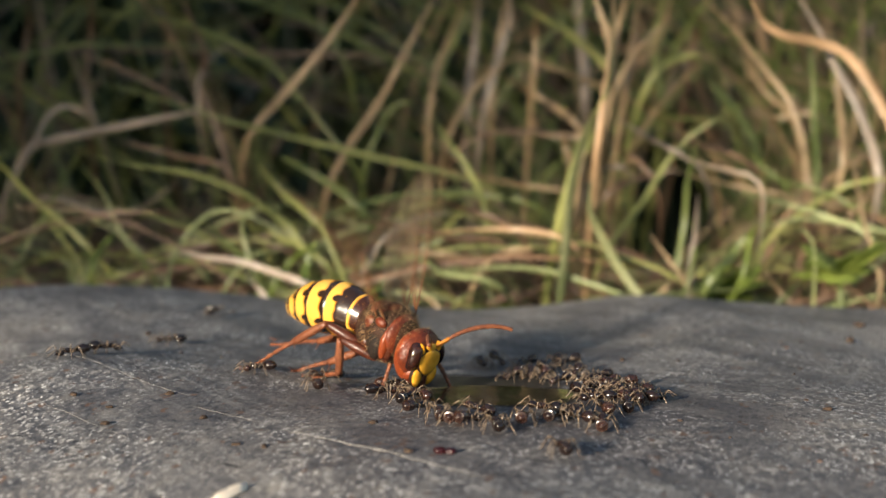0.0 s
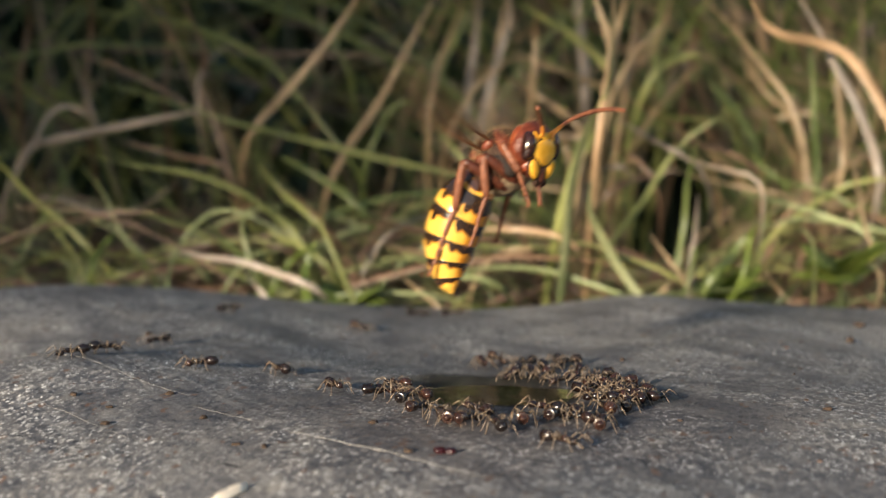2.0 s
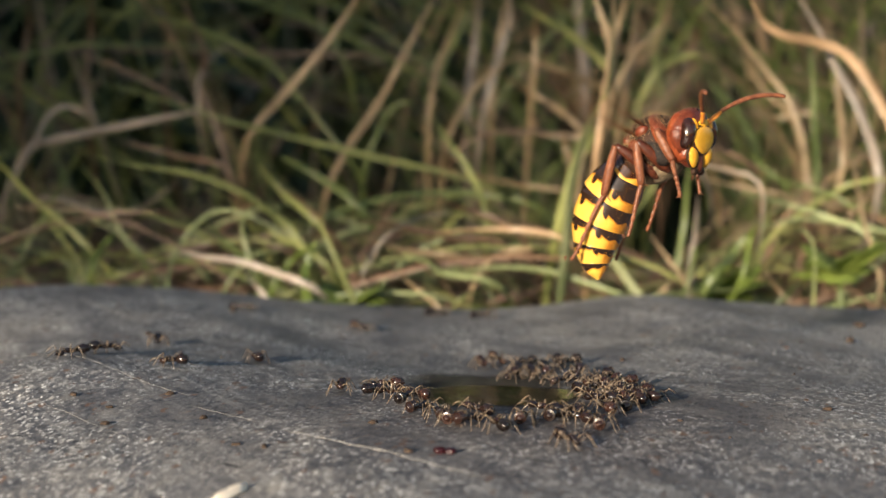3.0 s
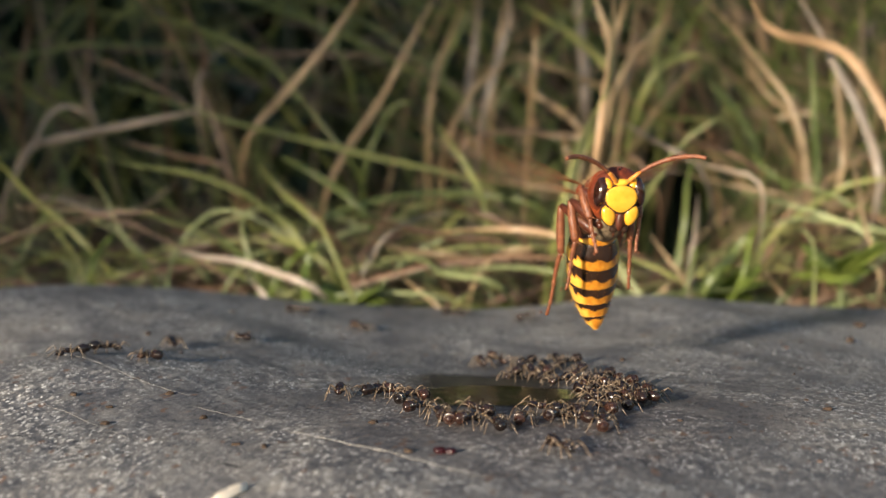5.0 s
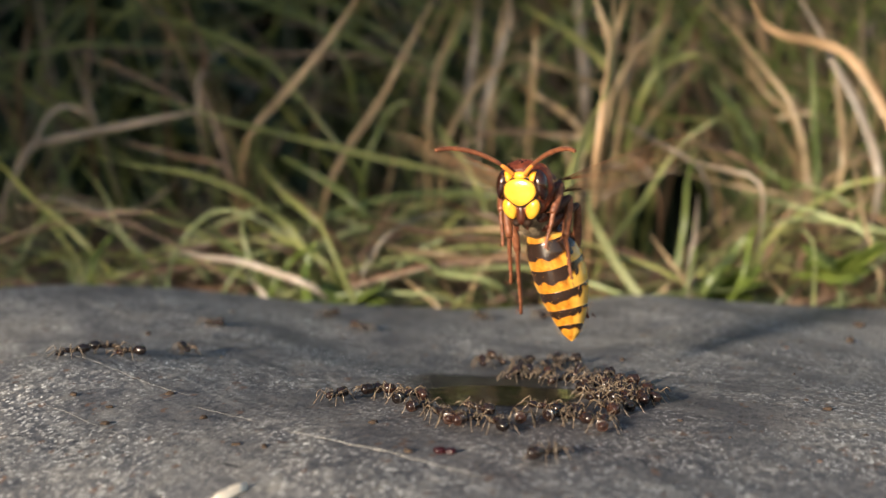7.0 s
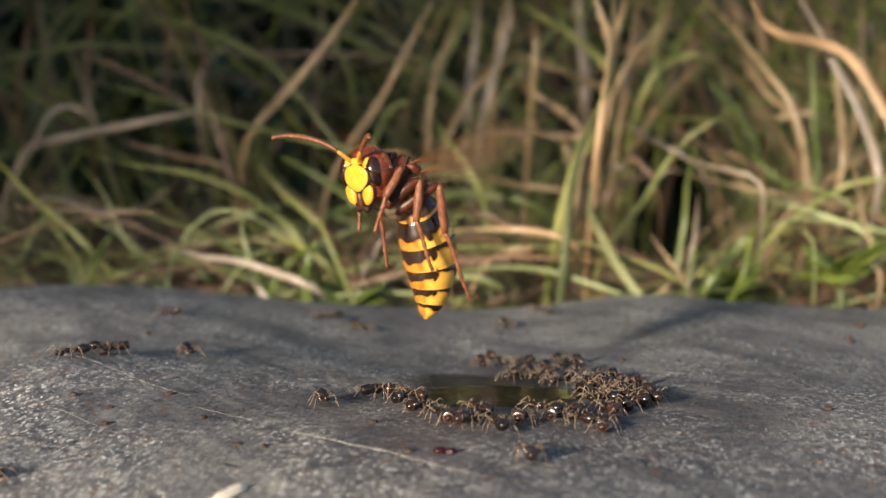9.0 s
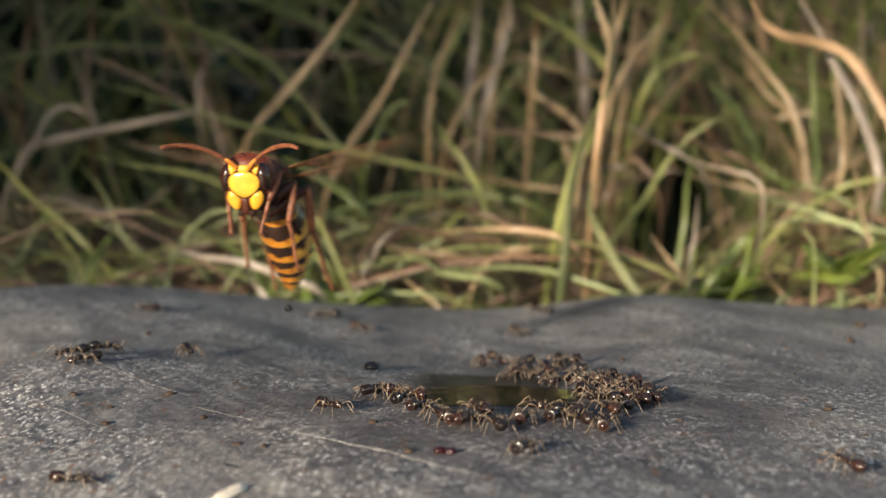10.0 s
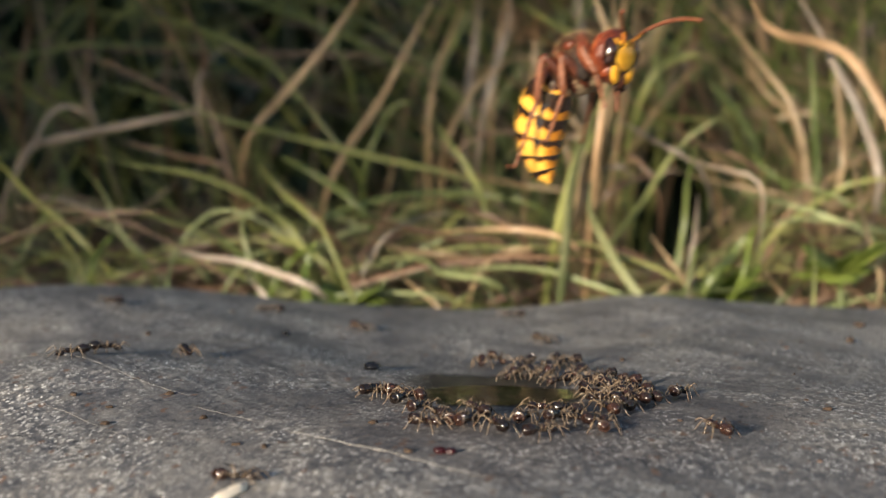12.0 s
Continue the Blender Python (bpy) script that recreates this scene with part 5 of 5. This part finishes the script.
def ants():
    ring, walkers = [], []
    models = []
    for k in range(4):
        m = ant_model(k)
        models.append(m)
    used = [False] * 4
    rng = random.Random(31)

    def place(k, x, y, h, label, group):
        z = top(x, y)
        p = pose(x * MM, y * MM, z * MM, 0, 0, h)
        if not used[k]:
            used[k] = True
            models[k].matrix_basis = p
            ob = models[k]
        else:
            ob = copy_thing(models[k], p)
        return tagged(ob, label, "ant", group)
    for i, (x, y, h) in enumerate(RING):
        ring.append(place(i % 4, x, y, h, "small dark brown ant drinking at the pool's edge", "ants round the pool"))
    for i, rows in enumerate(WALKERS):
        t, x, y, h = rows[0]
        walkers.append(place(i % 4, x, y, h, "small dark brown ant walking over the stone", "ants walking about"))
    for k, h in (("rest_a", 200), ("rest_b", 20), ("rest_c", -50)):
        place(1, *SPOTS[k], h, "small dark brown ant resting on the stone", "ants walking about")
    return ring, walkers


# ---- small things on the slab ----
def crumb(name, mat, x, y, size, seed, label, category, stretch=(1, 1, 1), turn=0.0):
    bm = bmesh.new()
    rng = Vector((seed * 3.1, seed * 1.7, 0))

    def warp(p):
        return p * (1 + 0.35 * noise.noise(p * 1.6 + rng) + 0.12 * noise.noise(p * 4 + rng))
    m = Matrix.Rotation(radians(turn), 3, "Z")
    ball(bm, (0, 0, size * stretch[2] * 0.75), (size * stretch[0], size * stretch[1], size * stretch[2]), 18, 12, warp, m)
    ob = part(name, scaled(bm), mat)
    ob.location = (x * MM, y * MM, top(x, y) * MM)
    return tagged(ob, label, category)


def small_things():
    crumb("berry_scrap", "berry", *SPOTS["berry"], 0.55, 1, "shrivelled dark red berry scrap on the stone", "berry", (1.2, 0.8, 0.75))
    crumb("berry_scrap", "berry", *SPOTS["berry_end"], 0.45, 2, "shrivelled dark red berry scrap on the stone", "berry", (1.4, 0.8, 0.7))
    husk = crumb("seed_husk", "husk", *SPOTS["husk"], 1.15, 3, "pale glossy seed husk lying on the stone", "husk", (2.3, 0.5, 0.55), 52)
    husk.rotation_euler = (0, radians(-16), 0)
    for i, k in enumerate("abcdefghijkl"):
        crumb("dirt_crumb", "dirt", *SPOTS["dirt_" + k], 0.42 if i not in (5, 6) else 0.9, 10 + i, "tiny crumb of brown dirt on the stone", "crumb", (1.3, 0.8, 0.6), i * 50)


def scattered_dirt(seed):
    """Fine grit strewn over the slab."""
    rng = random.Random(seed)
    for i in range(34):
        x, y = (rng.uniform(26, 82), rng.uniform(-35, 80)) if i < 22 else (rng.uniform(-75, -15), rng.uniform(-30, 85))
        crumb("grit", "dirt" if i % 3 else "crumb", x, y, rng.uniform(0.16, 0.34), 40 + i, "fine grain of dark grit on the stone", "grit", (rng.uniform(1.0, 2.0), 0.8, 0.5), rng.uniform(0, 180))


def droplet(name, size, label, seed, flat=0.6):
    bm = bmesh.new()
    ball(bm, (0, 0, size * flat * 0.8), (size, size * 0.85, size * flat), 18, 12, lambda p: p * (1 + 0.14 * noise.noise(p * 1.3 + Vector((seed, 0, 0)))))
    return tagged(part(name, scaled(bm), "drop"), label, "droplet", "droplets shed by the hornet")


# ---- build ----
ground_sheet()
slab = stone_slab()
liquid_pool()
grass_in_front()
leafy_plant(83, 112, 3, 11, 1, "small bright green broad-leaved weed by the stone")
leafy_plant(60, 122, -3, 10, 2, "small green broad-leaved weed by the stone")
leafy_plant(-22, 112, -6, 11, 3, "small green broad-leaved weed by the stone")
leafy_plant(12, 112, -8, 8, 4, "small yellow-green broad-leaved weed by the stone")
grass_stuff("low_green_grass", "yellow_green", 340, 1, 118, 250, (0.6, 1.7), (32, 85), (0.45, 1.2), "low tangle of yellow-green grass behind the stone")
grass_stuff("low_pale_grass", "pale_green", 240, 8, 118, 240, (0.6, 1.8), (30, 75), (0.45, 1.2), "low curling pale green grass behind the stone")
grass_stuff("edge_grass", "pale_green", 340, 21, 116, 150, (0.7, 1.9), (22, 52), (0.6, 1.5), "short sunlit pale grass along the edge of the stone")
grass_stuff("low_dry_grass", "dry_brown", 440, 2, 118, 280, (0.7, 1.8), (30, 80), (0.6, 1.6), "low matted brown dead grass behind the stone")
grass_stuff("low_brown_grass", "dry_brown", 360, 23, 150, 290, (0.6, 1.9), (32, 75), (0.5, 1.2), "brown dead grass and litter among the green")
grass_stuff("tall_straw", "straw", 400, 4, 250, 640, (0.1, 0.9), (110, 280), (0.7, 1.7), "tall tan dry grass stalks", 0.03)
grass_stuff("tall_brown_grass", "dry_brown", 340, 5, 270, 660, (0.1, 1.0), (110, 280), (0.7, 1.8), "tall brown withered grass", 0.10)
grass_stuff("tall_green_grass", "green", 820, 6, 230, 640, (0.5, 1.6), (90, 260), (0.6, 1.6), "tall green grass leaning every way", 0.16)
grass_stuff("tall_grey_grass", "dry_grey", 306, 14, 330, 760, (0.2, 1.3), (110, 300), (0.8, 1.8), "tall greyish withered grass farther back", 0.30)
grass_stuff("far_dark_grass", "shaded_green", 3000, 7, 380, 1250, (0.1, 0.9), (180, 520), (4.0, 9.0), "dense green grass farther back, its deep shade put into a near-black colour", 1.0, 6)
grass_stuff("tangled_straw", "straw", 90, 31, 170, 330, (0.7, 1.9), (60, 150), (0.5, 1.2), "tangle of bent tan straw leaning through the grass", 0.0)
meadow(8200, 9)
HORNET, HEAD, BELLY, RINGS, LEGSET, WINGS = hornet()
RING_ANTS, WALKING_ANTS = ants()
small_things()
scattered_dirt(8)
DROPS = [droplet("dark_droplet", 1.15, "shiny black droplet on the stone", 1, 0.55), droplet("dark_droplet", 0.62, "shiny small black droplet on the stone", 2, 0.7), droplet("dark_droplet", 0.6, "shiny small black droplet on the stone", 5, 0.8)]


# ---- what moves ----
def turned(yaw, pitch, roll):
    return Euler((radians(roll), radians(-pitch), radians(yaw)), "XYZ").to_matrix()


def belly_turn(side, down):
    """The abdomen's turn on the thorax."""
    return turned(0, down, 0) @ Matrix.Rotation(radians(side), 3, "Z")


def flight(t):
    """The hornet's numbers at t, eased between the rows."""
    for i, (a, b) in enumerate(zip(FLIGHT, FLIGHT[1:])):
        if t <= b[0]:
            f = (t - a[0]) / (b[0] - a[0])
            p0, p3 = FLIGHT[max(0, i - 1)], FLIGHT[min(len(FLIGHT) - 1, i + 2)]
            h = b[0] - a[0]
            out = []
            for k in range(1, 13):
                m0 = (b[k] - p0[k]) / (b[0] - p0[0])
                m1 = (p3[k] - a[k]) / (p3[0] - a[0])
                d = (b[k] - a[k]) / h
                lim = 3 * abs(d) + 1e-9
                m0, m1 = (0 if m0 * d < 0 else max(-lim, min(lim, m0))), (0 if m1 * d < 0 else max(-lim, min(lim, m1)))
                c = (2 * f ** 3 - 3 * f * f + 1) * a[k] + (f ** 3 - 2 * f * f + f) * h * m0 + (3 * f * f - 2 * f ** 3) * b[k] + (f ** 3 - f * f) * h * m1
                out.append(c)
            return out
    return list(FLIGHT[-1][1:])


def along(a, d, hint):
    """A pose at a whose x runs along d and whose z leans to hint."""
    x = d.normalized()
    y = hint.cross(x)
    y = y.normalized() if y.length > 1e-4 else x.orthogonal().normalized()
    z = x.cross(y)
    m = Matrix((x, y, z)).transposed().to_4x4()
    m.translation = a * MM
    return m


def leg_joints(key, t, eye_pos, R, yaw):
    """Knee, ankle and toe in the hornet's space: standing before the start, trailing in flight."""
    name, side = key.split("_")
    coxa, fe, ti, ta = LEGS[name]
    s = 1 if side == "l" else -1
    hip = Vector((coxa[0], coxa[1] * s, coxa[2]))
    inv = R.transposed()
    # trailing
    level = Matrix.Rotation(radians(yaw), 3, "Z")
    knee_dir = {"fore": (0.05, 0.52 * s, 0.85), "mid": (-0.12, 0.50 * s, 0.86), "hind": (-0.22, 0.48 * s, 0.86)}[name]
    tib_dir = {"fore": (0.45, -0.10 * s, -0.85), "mid": (0.06, -0.10 * s, -1.0), "hind": (-0.22, -0.08 * s, -0.95)}[name]
    tar_dir = {"fore": (0.12, -0.06 * s, -1.0), "mid": (-0.34, 0.16 * s, -0.90), "hind": (-0.46, 0.14 * s, -0.86)}[name]
    sway = 0.06 * math.sin(t * 5.1 + hip.x * 2 + s)
    k1 = hip + Vector(knee_dir).normalized() * fe
    a1 = k1 + inv @ (level @ (Vector(tib_dir) + Vector((sway, 0, 0)))).normalized() * ti
    e1 = a1 + inv @ (level @ (Vector(tar_dir) + Vector((sway * 1.5, 0, 0)))).normalized() * ta
    # standing
    fx, fy, *held = FEET[key]
    toe = Vector((fx, fy, held[0] if held else top(fx, fy) + 0.2))
    hip_w = eye_pos + R @ hip
    out = (toe - hip_w)
    out.z = 0
    out.normalize()
    ankle_w = toe + (-out * {"fore": 0.55, "mid": 0.60, "hind": 0.90}[name] + Vector((0, 0, {"fore": 0.75, "mid": 0.72, "hind": 0.42}[name]))).normalized() * ta
    if name == "mid":
        ankle_w = Vector((fx, fy, top(fx, fy) + 1.3))
        flat = out * 0.85 + R @ Vector((-0.5, 0, 0))
        flat.z = 0
        toe = ankle_w + flat.normalized() * ta
        toe.z = top(toe.x, toe.y) + 0.3
    for k in range(12):
        if (ankle_w - hip_w).length < 0.96 * (fe + ti):
            break
        ankle_w = toe + ((ankle_w - toe).normalized().lerp((hip_w - toe).normalized(), 0.35)).normalized() * ta
    d = ankle_w - hip_w
    dist = min(d.length, (fe + ti) * 0.985)
    dn = d.normalized()
    c = (fe * fe + dist * dist - ti * ti) / (2 * fe * dist)
    h = math.sqrt(max(0.0, 1 - min(1, c) ** 2)) * fe
    bend = Vector((0, 0, 1)) + out * 0.25 + R @ Vector((0, 0.7 * s, 0)) * (2.2 if name == "fore" else 0.5)
    bend = (bend - dn * bend.dot(dn)).normalized()
    k0 = inv @ (hip_w + dn * fe * min(1, c) + bend * h - eye_pos)
    a0 = inv @ (hip_w + dn * dist - eye_pos)
    e0 = a0 + (inv @ (toe - eye_pos) - a0).normalized() * ta
    lift = {"fore": 1.50 if side == "r" else 1.12, "mid": 1.52, "hind": 1.54}[name]
    w = smooth(lift, lift + 0.40, t)
    k = hip + (k0 - hip).lerp(k1 - hip, w).normalized() * fe
    a = k + (a0 - k0).lerp(a1 - k1, w).normalized() * ti
    e = a + (e0 - a0).lerp(e1 - a1, w).normalized() * ta
    return hip, k, a, e


def curled(curl):
    """Poses of the abdomen's rings, in the abdomen's space, when it is bent down by curl degrees in all."""
    out, p = [], Vector((-ABDOMEN * SEGMENT[1], 0, 0))
    for k in range(1, 6):
        r = Matrix.Rotation(radians(-curl * k / 5), 3, "Y")
        m = r.to_4x4()
        m.translation = p * MM
        out.append(m)
        p = p + r @ Vector((-ABDOMEN * (SEGMENT[k + 1] - SEGMENT[k]), 0, 0))
    return out


def motions():
    times = [i / 10 for i in range(0, 121)]
    body, head, belly = [], [], []
    limbs = {k: ([], [], []) for k in LEGSET}
    bent = [[] for _ in RINGS]
    for t in times:
        x, y, z, ya, pi, ro, hy, hp, hr, ay, ap, curl = flight(t)
        pos = Vector((x, y, z))
        R = turned(ya, pi, ro)
        body.append((t, Matrix.Translation(pos * MM) @ R.to_4x4()))
        inv = R.transposed()
        m = (inv @ turned(hy, hp, hr)).to_4x4()
        m.translation = NECK * MM
        head.append((t, m))
        m = belly_turn(ay, ap).to_4x4()
        m.translation = WAIST * MM
        belly.append((t, m))
        for rows, m in zip(bent, curled(curl)):
            rows.append((t, m))
        for k, rows in limbs.items():
            hip, kn, an, toe = leg_joints(k, t, pos, R, ya)
            s = 1 if k.endswith("l") else -1
            hint = Vector((0.2, 0.5 * s, 0.8))
            for seg, (p, q) in enumerate(((hip, kn), (kn, an), (an, toe))):
                rows[seg].append((t, along(p, q - p, hint)))
    walk(HORNET, body)
    walk(HEAD, head)
    walk(BELLY, belly)
    for ob, rows in zip(RINGS, bent):
        walk(ob, rows)
    for k, rows in limbs.items():
        for ob, r in zip(LEGSET[k], rows):
            walk(ob, r)
    # wings beat all the time, fanned back while it stands
    for i, (w, s, at) in enumerate(WINGS):
        rows = []
        for f in range(361):
            t = f / 30
            fly = smooth(1.25, 1.6, t)
            beat = math.sin(math.tau * f * 4 / 15 + (0.25 if i > 1 else 0.0))
            folded = (Matrix.Rotation(radians(52 * s), 3, "Z") @ Matrix.Rotation(radians((48 + 26 * beat) * s), 3, "X")
                      @ Matrix.Rotation(radians(-25 + 15 * beat), 3, "Y"))
            # in the air they sweep to and fro in a level plane, whatever the body's tilt
            _, _, _, ya, pi, ro, *_ = flight(t)
            level = turned(ya, pi, ro).transposed() @ turned(ya, 0, 0)
            swept = (level @ Matrix.Rotation(radians((8 + 40 * beat) * s), 3, "Z") @ Matrix.Rotation(radians((8 + 20 * math.cos(2.3 * f)) * s), 3, "X")
                     @ Matrix.Rotation(radians(-16 + 30 * math.cos(1.9 * f)), 3, "Y"))
            m = folded.to_quaternion().slerp(swept.to_quaternion(), fly).to_matrix().to_4x4()
            m.translation = at * MM
            rows.append((t, m))
        walk(w, rows)
    rng = random.Random(77)
    for ob, (x, y, h) in zip(RING_ANTS, RING):
        rows = []
        away = Vector((x - POOL[0], y - POOL[1])).normalized()
        drift, turn = rng.uniform(-0.4, 1.0), rng.uniform(-14, 14)
        for t in (0, 1.5, 2.5, 4, 5.5, 6.5, 8, 9.5, 10.5, 12):
            k = t / 12 - 0.5
            px, py = x + away.x * drift * k + rng.uniform(-0.15, 0.15), y + away.y * drift * k + rng.uniform(-0.15, 0.15)
            rows.append((t, pose(px * MM, py * MM, top(px, py) * MM, 0, rng.uniform(-3, 3), h + turn * k + rng.uniform(-5, 5))))
        walk(ob, rows)
    for ob, given in zip(WALKING_ANTS, WALKERS):
        walk(ob, [(t, pose(x * MM, y * MM, top(x, y) * MM, 0, 0, h)) for t, x, y, h in given])
    # droplets leave the tip of the abdomen and fall on the stone
    for ob, (out, t0, mid, t1, x, y) in zip(DROPS, ((9.2, 9.25, None, 9.4, *SPOTS["drop"]), (9.3, 9.45, ((9.467, -10.4, 20.0, 3.0), (9.5, -10.4, 20.0, 2.0), (9.534, -10.4, 20.0, 1.0)), 9.57, *SPOTS["drop_small"]), (9.4, 9.95, ((9.98, -22.3, 24.0, 6.9), (10.0, -22.3, 24.0, 6.5), (10.02, -22.3, 24.1, 6.1)), 10.14, *SPOTS["drop_far"]))):
        rows = []
        for t in [v for v in times if v < t0 + 0.01]:
            a, b, c, ya, pi, ro, _, _, _, ay, ap, curl = flight(t)
            last = curled(curl)[4]
            tip = Vector((a, b, c)) + turned(ya, pi, ro) @ (WAIST + belly_turn(ay, ap) @ (last.translation / MM + last.to_3x3() @ Vector((-2.3 if t >= out else -0.6, 0, 0))))
            rows.append((t, pose(*((tip - Vector((0, 0, 0.4))) * MM))))
        end = Vector((x, y, top(x, y)))
        for m in mid or ():
            rows.append((m[0], pose(*(Vector(m[1:]) * MM))))
        rows += [(t1, pose(*(end * MM))), (12.0, pose(*(end * MM)))]
        walk(ob, rows)


motions()
